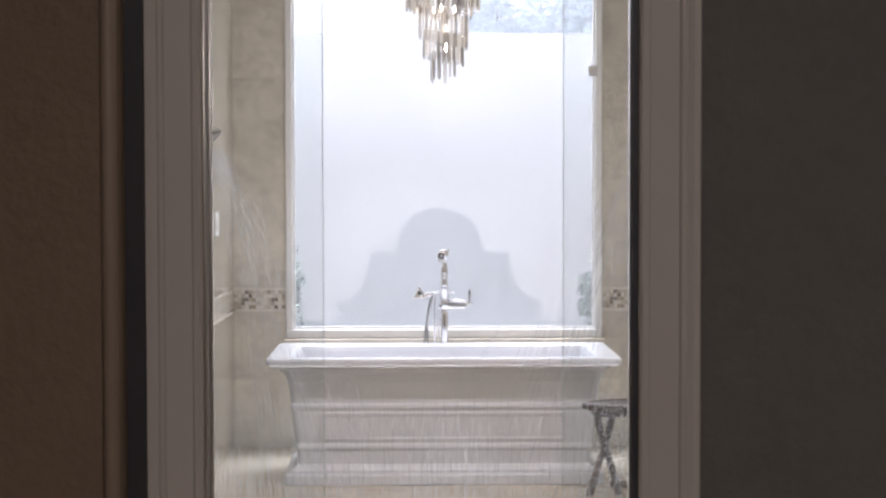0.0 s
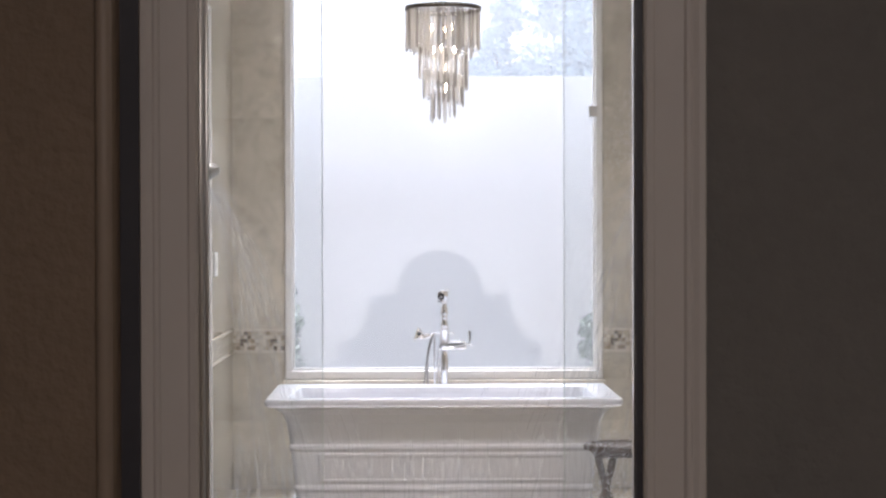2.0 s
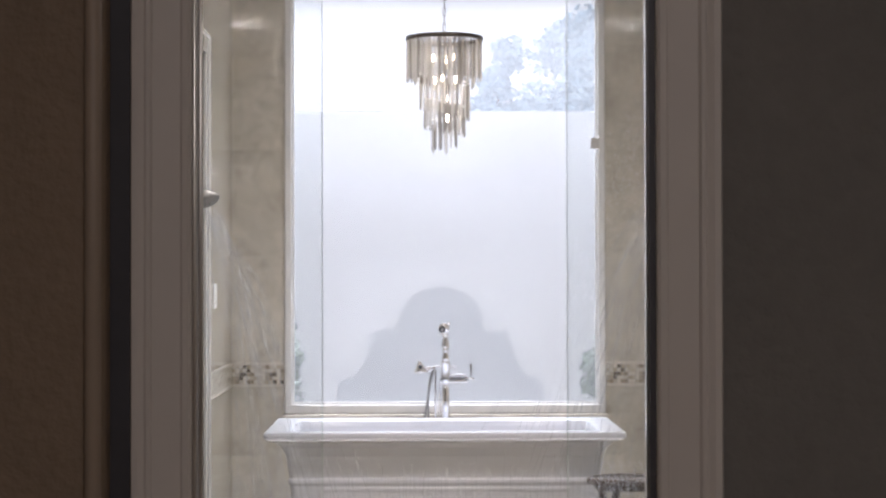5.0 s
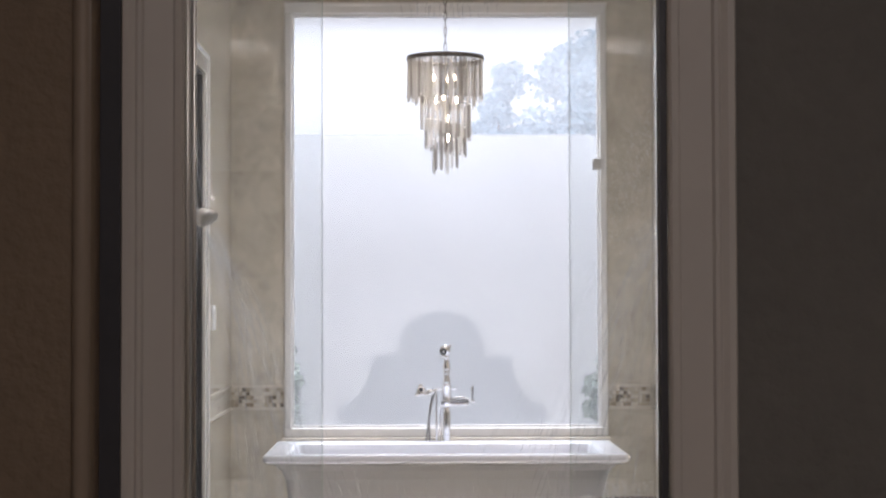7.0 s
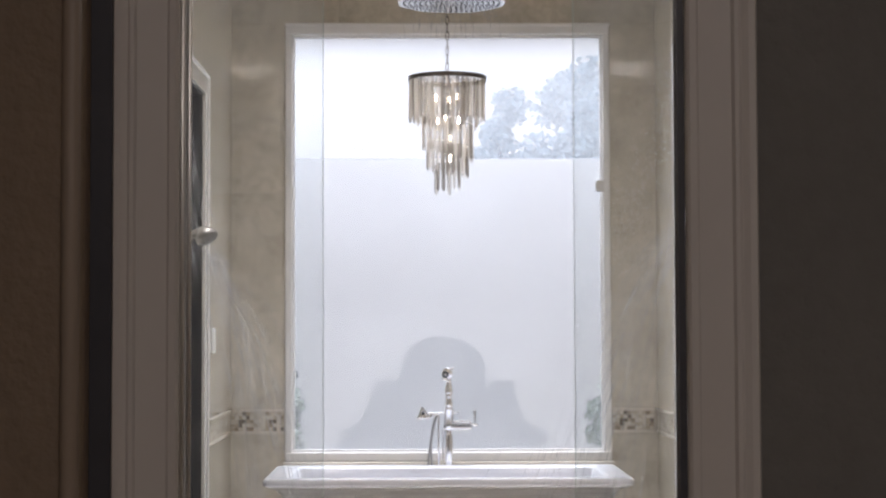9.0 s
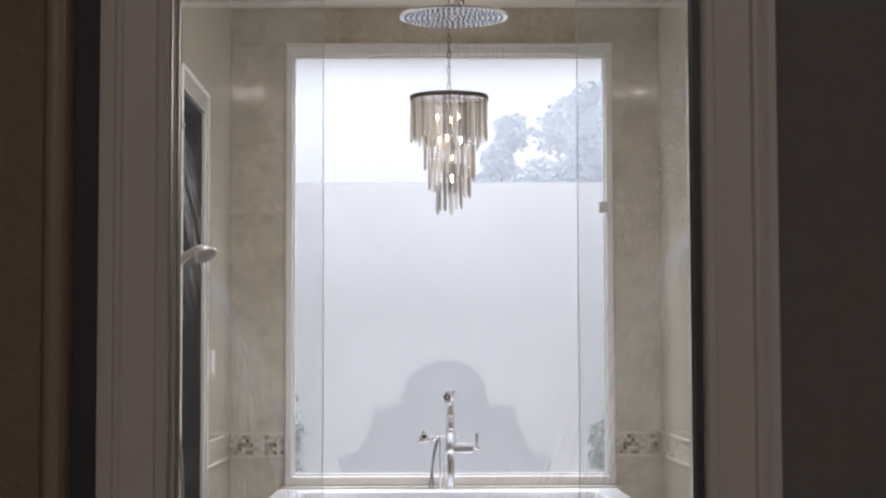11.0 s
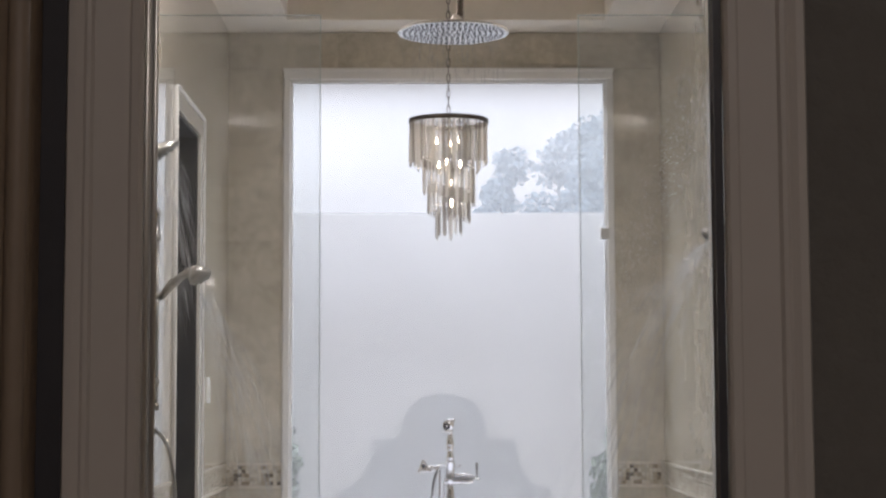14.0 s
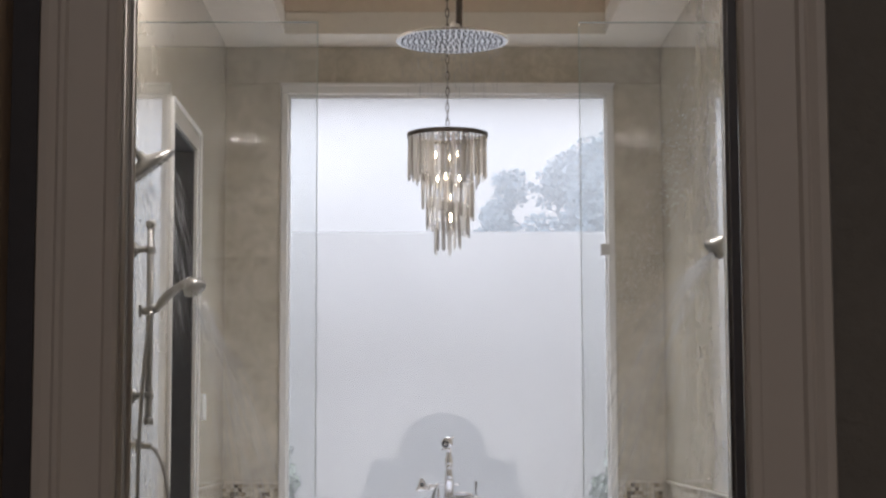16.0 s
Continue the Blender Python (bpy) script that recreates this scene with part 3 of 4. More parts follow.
    part("handle", tube([(-0.105, -0.045, 0.905), (-0.075, -0.03, 0.918), (-0.058, -0.028, 0.930)], [0.012, 0.009, 0.007], 10), CHROME, hs, smooth=True)
    part("hose", tube(arc((-0.062, -0.03, 0.925), (-0.105, -0.03, 0.80), (-0.122, -0.02, 0.55), 14) + [Vector((-0.08, 0.0, 0.30)), Vector((-0.04, 0, 0.03))], 0.0055, 8), NICKEL, f, smooth=True)
    part("hose", tube(arc((-0.075, -0.02, 0.90), (-0.112, -0.02, 0.80), (-0.088, 0.0, 0.60), 12) + [Vector((-0.06, 0.0, 0.30)), Vector((-0.03, 0, 0.03))], 0.005, 8), NICKEL, f, smooth=True)
    for x in (-0.056, -0.033):
        part("supply_pipe", tube([(x, 0.0, 0.912 if x < -0.04 else 0.85), (x, 0.0, 0.895), (x, 0.0, 0.70), (x, 0.0, 0.03)] if x < -0.04 else [(x, 0.0, 0.832), (x, 0.0, 0.03)], 0.0055, 10), CHROME, f, smooth=True)
    return f


tub_filler()

# ---- chandelier ----
def chandelier():
    cx, cy, top = 0.004, 8.876, 2.672
    c = empty("chandelier", (cx, cy, top), label="tiered crystal prism chandelier on a dark bronze ring, lit", category="chandelier")
    ring = bmesh.new()
    prof = [(0.196, 0.0), (0.2, 0.0), (0.2, -0.022), (0.196, -0.022)]
    rings = [[ring.verts.new((r * math.cos(2 * math.pi * j / 48), r * math.sin(2 * math.pi * j / 48), z)) for j in range(48)] for r, z in prof]
    for a in range(4):
        for j in range(48):
            ring.faces.new((rings[a][j], rings[a][(j + 1) % 48], rings[(a + 1) % 4][(j + 1) % 48], rings[(a + 1) % 4][j]))
    part("ring", ring, BRONZE, c, "dark bronze ring", True)
    for k in range(3):
        a = radians(60 * k + 10)
        part("spoke", tube([(-0.196 * math.cos(a), -0.196 * math.sin(a), -0.012), (0.196 * math.cos(a), 0.196 * math.sin(a), -0.012)], 0.0025, 6), BRONZE, c)
    part("stem", tube([(0, 0, 0.03), (0, 0, -0.44)], 0.0035, 8), SATIN, c)
    part("finial_loop", tube(arc((-0.012, 0, 0.0), (0, 0, 0.06), (0.012, 0, 0.0), 8), 0.003, 6), BRONZE, c)
    # flat crystal prisms: tier radius, top, length, count, fall from west to east
    rnd = random.Random(5)
    for tier, (rad, z, ln, n, fall) in enumerate(((0.19, -0.010, 0.222, 48, 0.0), (0.155, -0.012, 0.235, 18, 0.02), (0.128, -0.190, 0.185, 30, 0.060), (0.103, -0.325, 0.150, 24, 0.040), (0.062, -0.430, 0.150, 13, 0.0))):
        bm = bmesh.new()
        w, d = 0.0098, 0.0042
        sec = [(-w, 0), (-w * 0.45, -d), (w * 0.45, -d), (w, 0), (w * 0.45, d), (-w * 0.45, d)]
        lo = [bm.verts.new((x, y, -ln + 0.016)) for x, y in sec]
        hi = [bm.verts.new((x, y, -0.005)) for x, y in sec]
        tip = bm.verts.new((0, 0, -ln))
        cap = bm.verts.new((0, 0, 0))
        for i in range(6):
            j = (i + 1) % 6
            bm.faces.new((lo[i], lo[j], hi[j], hi[i]))
            bm.faces.new((tip, lo[j], lo[i]))
            bm.faces.new((cap, hi[i], hi[j]))
        bmesh.ops.recalc_face_normals(bm, faces=bm.faces)
        clear, smoky = bpy.data.meshes.new("crystal"), bpy.data.meshes.new("crystal")
        for me, mat in ((clear, CRYSTAL), (smoky, SMOKY)):
            bm.to_mesh(me)
            me.materials.append(mat)
        bm.free()
        hoop = [(rad * math.cos(radians(a)), rad * math.sin(radians(a)), z + 0.004 - fall * 0.5 * (1 + math.cos(radians(a)))) for a in range(0, 361, 15)]
        part("tier_hoop", tube(hoop, 0.0018, 6), SATIN, c)
        for i in range(n):
            a = 2 * math.pi * i / n
            ob = new("crystal", smoky if rnd.random() < 0.38 else clear)
            ob.parent = c
            drop = -fall * 0.5 * (1 + math.cos(a)) + rnd.uniform(-0.012, 0.006)
            if tier == 4:
                drop += rnd.uniform(-0.03, 0.02)
            ob.matrix_local = Matrix.Translation((rad * math.cos(a), rad * math.sin(a), z + drop)) @ Matrix.Rotation(a + math.pi / 2 + rnd.uniform(-0.6, 0.6), 4, "Z") @ Matrix.Rotation(rnd.uniform(-0.03, 0.03), 4, "X")
    # candle bulbs on short sockets, one cluster above and one below
    for k in range(6):
        a = radians(60 * k + 20)
        x, y, z = 0.062 * math.cos(a), 0.062 * math.sin(a), -0.13 if k % 2 else -0.24
        socket = part("bulb_socket", lathe([(0.007, -0.028), (0.008, 0.0), (0.006, 0.004)], (x, y, z), 10), SATIN, c)
        part("bulb", lathe([(0.003, 0.004), (0.0032, 0.014), (0.0030, 0.024), (0.002, 0.034), (0.0008, 0.038)], (x, y, z), 10), BULB, socket, "lit candle bulb", True)
    for z in (-0.30, -0.40):
        part("bulb", lathe([(0.003, 0.0), (0.0032, -0.014), (0.0030, -0.024), (0.002, -0.034), (0.0008, -0.038)], (0.014, 0, z), 10), BULB, c, "lit candle bulb", True)
    # chain of links up to the tray
    n = 29
    for k in range(n):
        z0 = 0.03 + k * 0.0398
        pts = []
        for i in range(13):
            a = 2 * math.pi * i / 12
            pts.append((0.0085 * math.cos(a) * (k % 2 == 0), 0.0085 * math.cos(a) * (k % 2), z0 + 0.022 + 0.024 * math.sin(a)))
        part("chain_link", tube(pts, 0.0026, 6, caps=False), BRONZE, c)
    part("canopy", lathe([(0.012, 1.165), (0.03, 1.17), (0.06, 1.184), (0.062, 1.1875)]), BRONZE, c, smooth=True)
    return c


chandelier()

# ---- ceiling rain shower ----
def rain_shower():
    s = empty("rain_shower", (-0.02, 6.431, 2.578), label="large round chrome rain shower head on a ceiling arm", category="shower head")
    part("disc", lathe([(0.19, 0.0), (0.196, 0.002), (0.197, 0.006), (0.194, 0.010), (0.06, 0.016), (0.03, 0.026), (0.02, 0.05)], sides=64), CHROME, s, smooth=False)
    bm = bmesh.new()
    for k in range(1, 10):
        r = 0.0195 * k
        n = 6 * k
        for j in range(n):
            a = 2 * math.pi * j / n + 0.2 * k
            x, y = r * math.cos(a), r * math.sin(a)
            lathe([(0.0019, -0.0045), (0.003, 0.0003)], (x, y, 0), 6, bm)
    tagged(part("nozzle_face", bm, RUBBER, s), "dark rubber nozzles", kind="stuff")
    part("arm", tube([(0.025, 0, 0.045), (0.025, 0, ZC + 0.518 - 2.578)], 0.0125, 14), BRONZE, s, smooth=True)
    part("ball_joint", lathe([(0.014, 0.03), (0.021, 0.042), (0.021, 0.056), (0.013, 0.07)], (0.012, 0, 0)), CHROME, s, smooth=True)
    part("flange", lathe([(0.0135, 1.24), (0.03, 1.27), (0.032, 1.2795)], (0.025, 0, 0)), CHROME, s, smooth=True)
    return s


rain_shower()

# ---- wall showers ----
def hand_shower_set():
    s = empty("slide_bar_shower", (XL, 6.98, 1.0), label="brushed nickel slide bar with hand shower and hose", category="shower")
    part("bar", tube([(0.06, 0, 0.25), (0.06, 0, 1.01)], 0.0135, 12), NICKEL, s, smooth=True)
    for z in (0.26, 0.355, 0.905, 1.0):
        part("collar", lathe([(0.014, -0.015), (0.019, -0.01), (0.019, 0.01), (0.014, 0.015)], (0.06, 0, z), 14), NICKEL, s, smooth=True)
    for z in (0.355, 0.905):
        part("bracket", tube([(0.001, 0, z), (0.006, 0, z), (0.012, 0, z), (0.02, 0, z), (0.06, 0, z)], [0.03, 0.029, 0.018, 0.0125, 0.012], 14), NICKEL, s, smooth=True)
    h = part("slider", tube([(0.03, -0.01, 0.668), (0.06, -0.012, 0.672), (0.095, -0.03, 0.685)], [0.009, 0.02, 0.014], 12), NICKEL, s, smooth=True)
    part("cross_knob", tube([(0.026, -0.012, 0.648), (0.026, -0.012, 0.694)], 0.0065, 8), NICKEL, h)
    part("handle", tube(arc((0.085, -0.03, 0.672), (0.17, -0.12, 0.765), (0.235, -0.17, 0.762), 12), [0.0115, 0.014, 0.016, 0.017, 0.0175, 0.017, 0.016, 0.0155, 0.016, 0.017, 0.019, 0.021, 0.023], 14), NICKEL, s, smooth=True)
    head = Matrix.Rotation(radians(150), 4, "Y") @ Matrix.Rotation(radians(18), 4, "X")
    part("spray_head", lathe([(0.014, -0.03), (0.03, -0.015), (0.043, 0.004), (0.045, 0.016), (0.041, 0.022), (0.01, 0.023)], (0.245, -0.175, 0.752), 20, turn=head), NICKEL, s, smooth=True)
    nz = bmesh.new()
    for k in range(18):
        a, r = 2.4 * k, 0.008 * math.sqrt(k)
        p = Matrix.Translation((0.245, -0.175, 0.752)) @ head @ Vector((r * math.cos(a), r * math.sin(a), 0.0225))
        lathe([(0.0022, 0.0), (0.0018, 0.003)], tuple(p), 6, nz, turn=head)
    tagged(part("nozzle_face", nz, RUBBER, s), "dark rubber nozzles", kind="stuff")
    part("hose", tube(arc((0.07, -0.03, 0.665), (0.018, -0.03, 0.35), (0.03, -0.02, -0.35), 18) + arc((0.03, -0.02, -0.35), (0.06, 0.0, -0.62), (0.13, 0.06, -0.4), 10)[1:] + arc((0.13, 0.06, -0.4), (0.155, 0.10, 0.12), (0.045, 0.12, 0.168), 14)[1:], 0.008, 8), NICKEL, s, smooth=True)
    part("outlet", tube([(0.001, 0.12, 0.17), (0.008, 0.12, 0.17), (0.014, 0.12, 0.17), (0.055, 0.12, 0.165)], [0.03, 0.028, 0.015, 0.0125], 14), NICKEL, s, smooth=True)
    return s


hand_shower_set()


def wall_shower(name, x, y, z, sgn, label, wide, tilt, reach, deep=1.0, away=0.0):
    """A fixed head on a short arm; sgn is the way it looks along x."""
    s = empty(name, (x, y, z), label=label, category="shower head")
    part("flange", tube([(sgn * 0.001, 0, 0.05), (sgn * 0.008, 0, 0.05), (sgn * 0.016, 0, 0.05)], [0.032, 0.03, 0.015], 18), NICKEL, s, smooth=True)
    part("arm", tube(arc((sgn * 0.012, 0, 0.05), (sgn * reach * 0.6, 0, 0.075), (sgn * reach, 0, 0.02), 10), 0.011, 12), NICKEL, s, smooth=True)
    turn = Matrix.Rotation(radians(away), 4, "X") @ Matrix.Rotation(radians(180 - sgn * tilt), 4, "Y")
    at = (sgn * (reach + 0.015), 0, 0.005)
    part("head", lathe([(0.013, -0.03), (0.02, 0.048 - 0.06 * deep), (wide * 0.75, 0.048 - 0.036 * deep), (wide, 0.048 - 0.018 * deep), (wide, 0.042), (wide * 0.93, 0.047), (0.01, 0.048)], at, 24, turn=turn), NICKEL, s, smooth=True)
    nz = bmesh.new()
    for k in range(40):
        a, r = 2.4 * k, wide * 0.14 * math.sqrt(k)
        p = Matrix.Translation(at) @ turn @ Vector((r * math.cos(a), r * math.sin(a), 0.0475))
        lathe([(0.0026, 0.0), (0.002, 0.004)], tuple(p), 6, nz, turn=turn)
    tagged(part("nozzle_face", nz, RUBBER, s), "dark rubber nozzles", kind="stuff")
    return s


wall_shower("wall_shower_head", XL, 6.5, 2.168, 1, "large brushed nickel wall shower head above the slide bar", 0.105, 36, 0.09, 0.9, 11)
wall_shower("wall_shower_head", XR, 6.8, 1.905, -1, "brushed nickel wall shower head on the tiled wall", 0.045, 45, 0.22)

# ---- folding stool beside the tub ----
def stool():
    s = empty("folding_stool", (0.93, 8.36, 0.0), label="dark wooden folding stool with crossed legs beside the tub", category="stool")
    bm = bmesh.new()
    pts = [(0.235 * math.cos(a) * (1 + 0.05 * math.cos(2 * a)), 0.15 * math.sin(a)) for a in [2 * math.pi * i / 32 for i in range(32)]]
    lev = [(0.97, 0.425), (1.0, 0.43), (1.0, 0.452), (0.97, 0.458), (0.9, 0.458), (0.88, 0.452)]
    rings = [[bm.verts.new((x * k, y * k, z)) for x, y in pts] for k, z in lev]
    for a, b in zip(rings, rings[1:]):
        for j in range(32):
            bm.faces.new((a[j], a[(j + 1) % 32], b[(j + 1) % 32], b[j]))
    bm.faces.new(rings[0][::-1])
    bm.faces.new(rings[-1])
    part("seat", bm, WOOD, s)
    part("apron", block(-0.2, 0.2, -0.1, 0.1, 0.398, 0.4245, 0.004), WOOD, s)
    for cx in (-0.14, 0.14):
        for k in (-1, 1):
            yy = -0.03 + 0.014 * k
            part("leg", tube([(cx - 0.04 * k, yy, 0.41), (cx - 0.005 * k, yy, 0.26), (cx + 0.03 * k, yy, 0.16), (cx + 0.075 * k, yy, 0.0)], [0.019, 0.016, 0.017, 0.019], 6), WOOD, s)
    for x, z in ((-0.07, 0.07), (0.07, 0.07)):
        part("stretcher", tube([(x, -0.1, z), (x, 0.1, z)], 0.012, 8), WOOD, s)
    part("rail", block(-0.12, 0.2, -0.118, -0.1, 0.05, 0.085, 0.003), WOOD, s)
    return s


stool()

# ---- garden beyond the window ----
HAZE = glow("bright_haze", (1.0, 0.985, 0.99), 0.36)
HAZE.node_tree.nodes["Principled BSDF"].inputs["Base Color"].default_value = (0.02, 0.02, 0.02, 1)
tagged(part("backdrop", block(-900, 900, 590, 592, -60, 420), HAZE), "bright white hazy sky near the horizon", "sky", kind="structure")
tagged(part("ground", block(-300, 300, 10.14, 600, -0.4, -0.15), SOIL), "bare garden ground", "ground", kind="structure")
tagged(part("garden_wall", block(-30, 30, 14.5, 14.75, -0.15, 2.82, 0.02, 2), STUCCO), "tall white stucco garden wall in sunlight", "garden wall", kind="structure")


# the house's own roof and curved gable, whose shadow falls on the garden wall
tagged(part("house_roof", block(-9, 9, 2.13, 10.15, 3.95, 4.02), STUCCO), "flat roof of the house", "roof", kind="structure")


def gable():
    g = empty("roof_gable", (0.055, 10.0, 4.02), label="white stucco curved gable on the roof edge", category="gable")
    half = [(0.875, 0.0), (0.875, 0.26), (0.85, 0.275)]
    half += [(p.x, p.z) for p in arc((0.84, 0, 0.28), (0.62, 0, 0.30), (0.60, 0, 0.64), 10)]
    half += [(0.60, 0.685), (0.36, 0.69), (0.355, 0.76)]
    half += [(0.35 * math.cos(a), 0.78 + 0.28 * math.sin(a)) for a in [radians(i * 9) for i in range(11)]]
    part("gable_wall", prism(half + [(-x, z) for x, z in half[::-1][1:]], 0.0, 0.03), STUCCO, g)
    return g


gable()


def leaf_cloud(rnd, blobs, count, size):
    """Small folded leaves spread over uneven blobs (x, y, z, radius)."""
    v, fc = [], []
    for _ in range(count):
        x, y, z, r = rnd.choice(blobs)
        d = Vector((rnd.gauss(0, 1), rnd.gauss(0, 1), rnd.gauss(0, 1))).normalized() * r * rnd.uniform(0.45, 1.05)
        p = Vector((x, y, z)) + d
        q = Euler((rnd.uniform(0, 6.3), rnd.uniform(0, 6.3), rnd.uniform(0, 6.3))).to_matrix()
        s = size * rnd.uniform(0.6, 1.3)
        i = len(v)
        for c in ((0, -1, 0), (0.45, 0, 0.12), (0, 1, 0), (-0.45, 0, 0.12)):
            v.append(p + q @ Vector(c) * s)
        fc += [(i, i + 1, i + 2), (i, i + 2, i + 3)]
    return v, fc


def tree(x, y, z, trunk, blobs, seed, count, size, label):
    rnd = random.Random(seed)
    t = empty("tree", (x, y, z), label=label, category="tree")
    bm = tube([(0, 0, 0), (0.03, 0, trunk * 0.4), (-0.02, 0.03, trunk), (0, 0, trunk * 1.5)], [0.17, 0.13, 0.10, 0.05], 10)
    for bx, by, bz, br in blobs[:6]:
        tube(arc((0, 0, trunk * 0.8), (bx * 0.3, by * 0.3, bz * 0.8), (bx, by, bz), 5), [0.07, 0.06, 0.05, 0.04, 0.03, 0.015], 6, bm)
    part("trunk", bm, BARK, t)
    v, fc = leaf_cloud(rnd, blobs, count, size)
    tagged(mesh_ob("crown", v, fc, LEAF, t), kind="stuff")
    return t


def crown(seed, n, rx, rz, zc, r0, r1):
    rnd = random.Random(seed)
    out = []
    for _ in range(n):
        a, k = rnd.uniform(0, 6.28), rnd.uniform(0.2, 1.0)
        e = rnd.uniform(-0.9, 1.0)
        w = math.sqrt(max(0.05, 1 - e * e))
        out.append((rx * k * w * math.cos(a), rx * k * w * math.sin(a), zc + rz * e, rnd.uniform(r0, r1)))
    return out


tree(2.3, 24.5, -0.15, 2.2, crown(11, 52, 0.95, 1.55, 3.6, 0.25, 0.42), 3, 15000, 0.07, "broad tree behind the garden wall, its leaves paled for haze")
tree(1.15, 25.5, -0.15, 2.2, crown(12, 28, 0.5, 1.3, 3.6, 0.18, 0.3), 4, 7500, 0.07, "slender tree behind the garden wall, its leaves paled for haze")
tree(4.6, 26.0, -0.15, 2.4, crown(13, 26, 1.4, 1.4, 3.9, 0.3, 0.5), 5, 9000, 0.085, "broad tree behind the garden wall, its leaves paled for haze")


def shrub(x, y, blobs, seed, count, label):
    rnd = random.Random(seed)
    t = empty("shrub", (x, y, -0.15), label=label, category="shrub")
    bm = bmesh.new()
    for k in range(5):
        a = 1.26 * k
        tube([(0, 0, 0), (0.05 * math.cos(a), 0.05 * math.sin(a), 0.5), (0.12 * math.cos(a), 0.12 * math.sin(a), 1.0)], [0.015, 0.01, 0.005], 6, bm)
    part("stem_cluster", bm, BARK, t)
    v, fc = leaf_cloud(rnd, blobs, count, 0.03)
    tagged(mesh_ob("foliage", v, fc, LEAF_PALE, t), kind="stuff")
    return t


shrub(1.24, 12.2, [(0.0, 0, 0.3 + 0.13 * i, 0.26 - 0.021 * i) for i in range(9)] + [(-0.16, 0, 0.55, 0.1), (-0.12, 0, 0.95, 0.1), (-0.14, 0, 0.8, 0.08)], 6, 2600, "upright green shrub near the window, its leaves paled for haze")
shrub(-1.1, 12.2, [(0.0, 0, 0.3 + 0.13 * i, 0.20 - 0.015 * i) for i in range(9)] + [(0.1, 0, 0.6, 0.09), (0.06, 0, 1.0, 0.09)], 7, 2400, "upright green shrub near the window, its leaves paled for haze")

# ---- water ----
def strands(name, rays, label, r=0.0007):
    """Short falling threads of water: (start, speed, first and last moment)."""
    bm = bmesh.new()
    for p, v, t0, t1 in rays:
        pts = []
        for i in range(3):
            t = t0 + (t1 - t0) * i / 2
            pts.append(Vector(p) + Vector(v) * t + Vector((0, 0, -4.9 * t * t)))
        tube(pts, [r * 0.5, r * 1.1, r * 0.5], 4, bm)
    return tagged(part(name, bm, WATER, None, "", True), label, "water", kind="stuff")


rnd = random.Random(21)


def jets(name, label, at, spread, speed, jitter, count, longest, r):
    """A fan of threads from a spray face round a point, each drawn at a moment of its flight."""
    rays = []
    for _ in range(count):
        a, q = rnd.uniform(0, 6.28), spread * math.sqrt(rnd.random())
        v = [c + rnd.gauss(0, j) for c, j in zip(speed, jitter)]
        t = longest * rnd.random() ** 1.3
        rays.append(((at[0] + q * math.cos(a), at[1] + q * math.sin(a), at[2] + 0.6 * q * math.cos(a)), v, t, t + rnd.uniform(0.02, 0.06)))
    return strands(name, rays, label, r)


jets("hand_shower_spray", "fine spray falling from the hand shower", (-0.955, 6.80, 1.70), 0.03, (0.95, 0.1, -1.7), (0.36, 0.3, 0.3), 460, 0.42, 0.0008)
jets("wall_shower_spray", "streaks of spray falling from the wall shower head", (-1.07, 6.52, 2.13), 0.07, (0.62, 0.1, -1.6), (0.10, 0.1, 0.15), 190, 0.19, 0.0007)
jets("wall_shower_spray", "fine spray falling from the wall shower head", (0.955, 6.80, 1.88), 0.02, (-1.35, 0.1, -1.2), (0.36, 0.25, 0.32), 460, 0.36, 0.0008)
rays = []
for _ in range(420):
    a, q = rnd.uniform(0, 6.28), 0.185 * math.sqrt(rnd.random())
    t = rnd.choice((rnd.uniform(0.0, 0.16), rnd.uniform(0.58, 0.70), rnd.uniform(0.58, 0.70)))
    rays.append(((-0.02 + q * math.cos(a), 6.431 + q * math.sin(a), 2.572), (rnd.gauss(0, 0.03), 0, -0.3), t, t + rnd.uniform(0.015, 0.04)))
strands("rain_shower_drops", rays, "falling drops and threads under the rain shower", 0.0007)
# low splash thrown up where the showers meet the floor
rays = []
for _ in range(2600):
    x = rnd.uniform(-0.95, 1.0)
    z = 0.72 * rnd.random() ** 1.3
    rays.append(((x, rnd.uniform(5.6, 7.4), z), (rnd.gauss(0, 0.25), 0, -2.6), 0.0, rnd.uniform(0.02, 0.06)))
strands("splash", rays, "faint splashing water in front of the tub", 0.0006)

# drops on the wet side of the glass
v, fc = [], []
def drop(x, z, r):
    i = len(v)
    for k in range(6):
        a = math.pi / 3 * k
        v.append((x + r * math.cos(a), GY - 0.0052, z + r * 1.15 * math.sin(a)))
    for k in range(6):
        a = math.pi / 3 * k
        v.append((x + 0.6 * r * math.cos(a), GY - 0.0052 - 0.45 * r, z + 0.65 * r * math.sin(a)))
    v.append((x, GY - 0.0052 - 0.6 * r, z))
    for k in range(6):
        j = (k + 1) % 6
        fc.append((i + k, i + j, i + 6 + j, i + 6 + k))
        fc.append((i + 6 + k, i + 6 + j, i + 12))


for _ in range(1200):
    z = rnd.triangular(1.2, 2.5, 1.8)
    x = 0.588 + 0.37 * (z - 1.79) + rnd.gauss(0, 0.05)
    drop(min(max(x, 0.41), 1.19), z, rnd.triangular(0.0007, 0.0026, 0.001))
for _ in range(3200):
    drop(0.412 + rnd.triangular(0, 0.3, 0.16), rnd.uniform(0.12, 0.78), rnd.triangular(0.0007, 0.0024, 0.001))
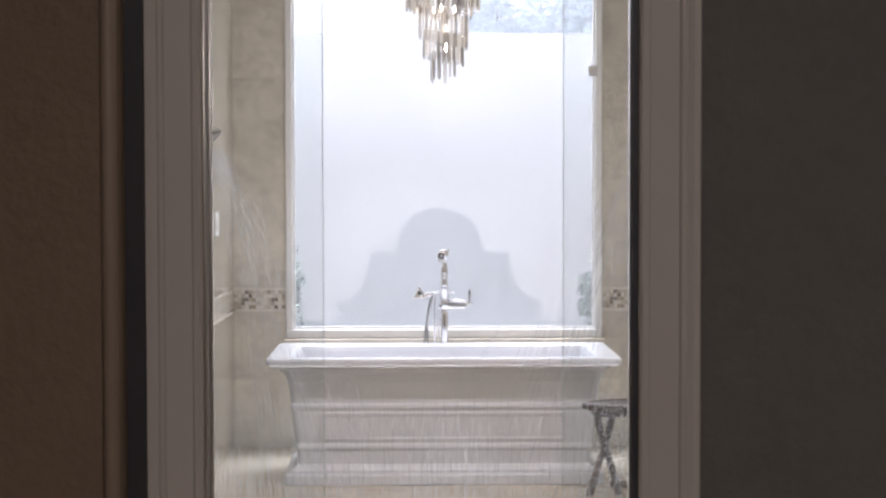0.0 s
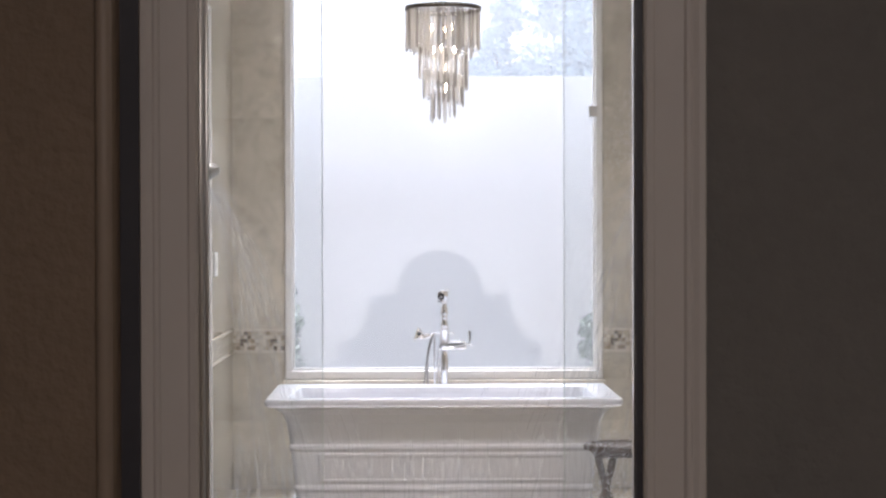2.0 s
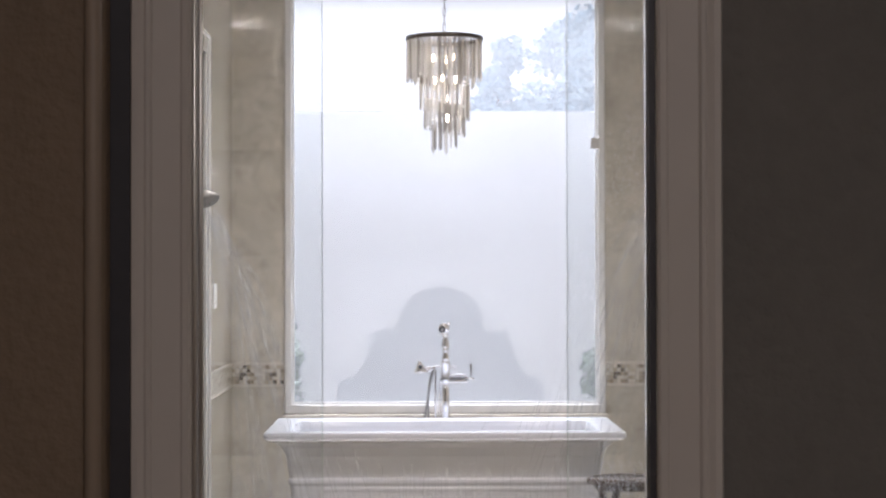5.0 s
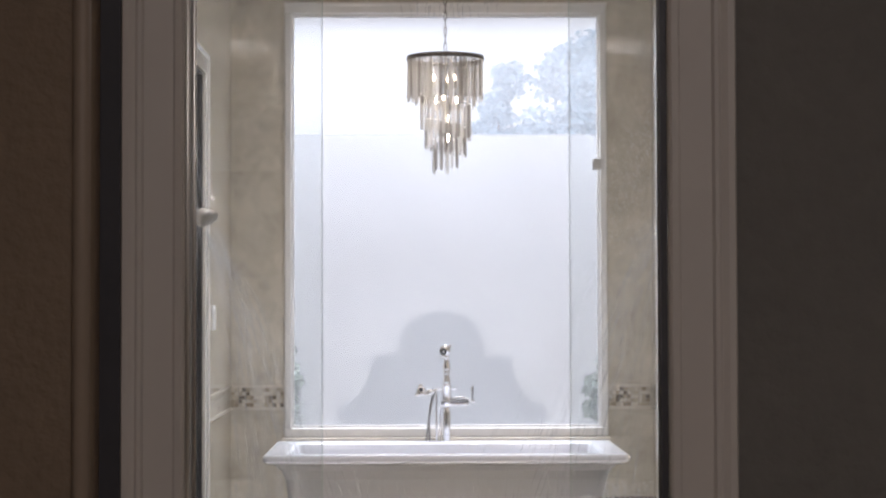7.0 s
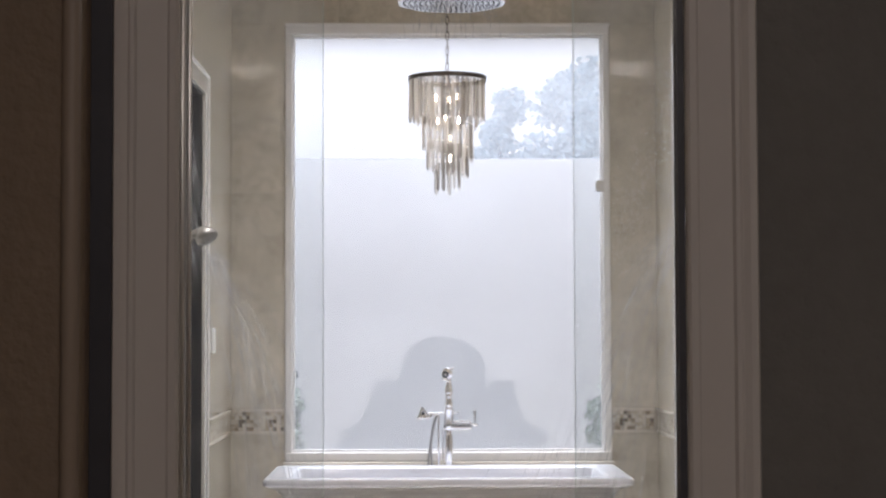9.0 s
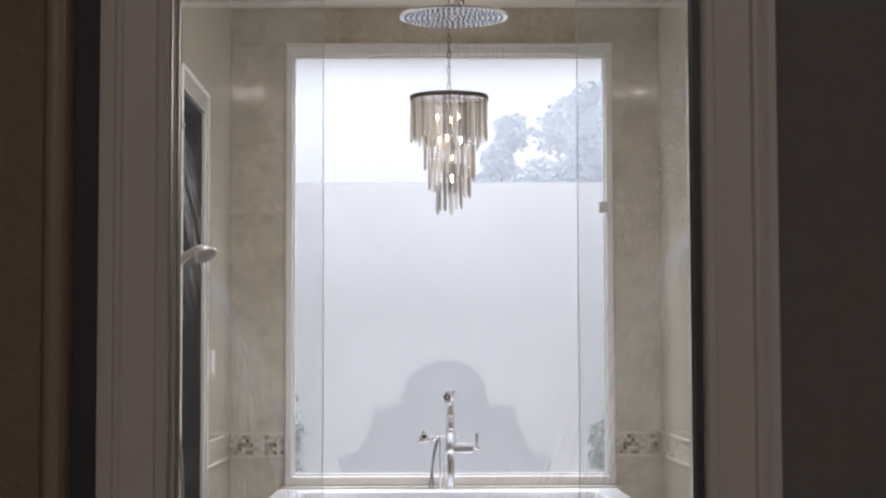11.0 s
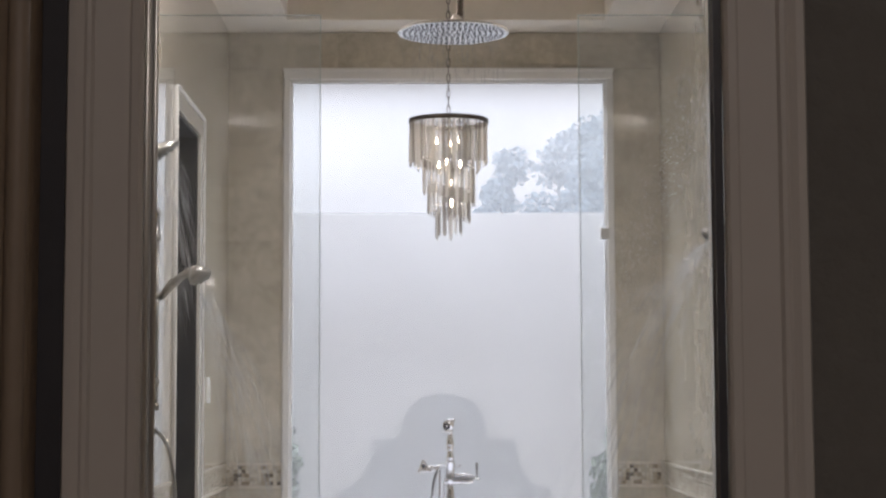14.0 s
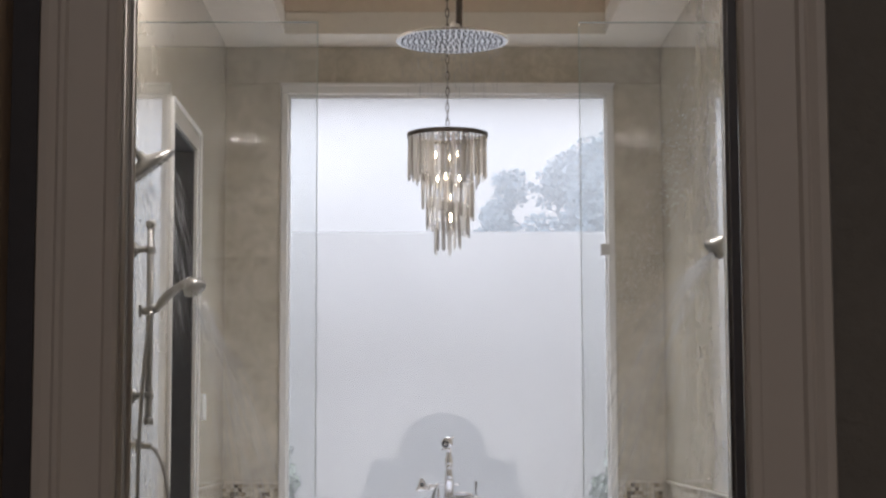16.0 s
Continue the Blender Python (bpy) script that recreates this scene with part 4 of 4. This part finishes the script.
tagged(mesh_ob("water_drops", v, fc, DROPS, None, True), "water drops scattered over the shower glass", "water drops", kind="stuff")

# ---- mosaic band, trims and tiles ----
rnd = random.Random(33)


def mosaic(name, parent, u0, u1, place, mat):
    bm = bmesh.new()
    s = (MZ1 - MZ0) / 5
    n = int((u1 - u0) / s)
    for i in range(n):
        for j in range(5):
            out = rnd.uniform(0.0005, 0.0025)
            place(bm, u0 + i * s + 0.001, u0 + (i + 1) * s - 0.001, MZ0 + j * s + 0.001, MZ0 + (j + 1) * s - 0.001, -0.0115 - out, -0.0001)
    return tagged(part(name, bm, mat, parent), "small square mosaic stones in beige and brown", kind="stuff")


def tiles(parent, u0, u1, cuts, holes, place, col, mat, first=0.0):
    """Large tiles between the heights in cuts, with the joints of col metres."""
    for j, (z0, z1) in enumerate(zip(cuts, cuts[1:])):
        if abs(z0 - MZ0 + 0.018) < 1e-6:
            continue
        us = [u0]
        x = u0 + col * (0.5 if j % 2 else 1.0) - first
        while x < u1 - 0.05:
            us.append(x)
            x += col
        us.append(u1)
        rects = [(a, b, z0, z1) for a, b in zip(us, us[1:])]
        for h in holes:
            rects = minus(rects, h)
        for a, b, c, d in rects:
            bm = bmesh.new()
            place(bm, a + 0.0006, b - 0.0006, c + 0.0006, d - 0.0006, -0.012 - rnd.uniform(0, 0.0004), -0.0001)
            part("tile", bm, mat, parent)


CUTS = [0.0, 0.40, MZ0 - 0.018, MZ1 + 0.018, 1.55, 2.16, 2.77, ZC - 0.001]
doorhole = (DY0 - 0.092, DY1 + 0.092, -0.2, DZ + 0.096)
winhole = (FOUT[0] + 0.002, FOUT[1] - 0.002, FOUT[2], FOUT[3])
for parent, place, spans, mat in ((wall_n, north, [(XL, FOUT[0] - 0.004), (FOUT[1] + 0.004, XR)], MOSAIC), (wall_w, west, [(4.5, doorhole[0] - 0.002), (doorhole[1] + 0.002, YB - 0.002)], MOSAIC_PALE), (wall_e, east, [(4.5, YB - 0.002)], MOSAIC_PALE)):
    for a, b in spans:
        mosaic("mosaic_band", parent, a, b, place, mat)
        for z in (MZ0 - 0.017, MZ1 + 0.001):
            bm = bmesh.new()
            place(bm, a, b, z, z + 0.016, -0.022, -0.0001)
            bmesh.ops.bevel(bm, geom=bm.edges[:], offset=0.004, segments=2, affect="EDGES")
            part("pencil_trim", bm, TRIM_STONE, parent)
tiles(wall_n, XL, XR, CUTS, [winhole], north, 0.61, TILE)
tiles(wall_w, 2.13, YB - 0.0005, CUTS, [doorhole], west, 0.61, TILE)
tiles(wall_e, 2.13, YB - 0.0005, CUTS, [], east, 0.61, TILE)
for i in range(4):
    for j in range(13):
        bm = bmesh.new()
        block(XL + 0.605 * i + 0.001, XL + 0.605 * (i + 1) - 0.001, 2.14 + 0.597 * j + 0.001, 2.14 + 0.597 * (j + 1) - 0.001, -0.0118, -rnd.uniform(0, 0.0003), bm=bm)
        part("floor_tile", bm, FLOOR, floor_ob)
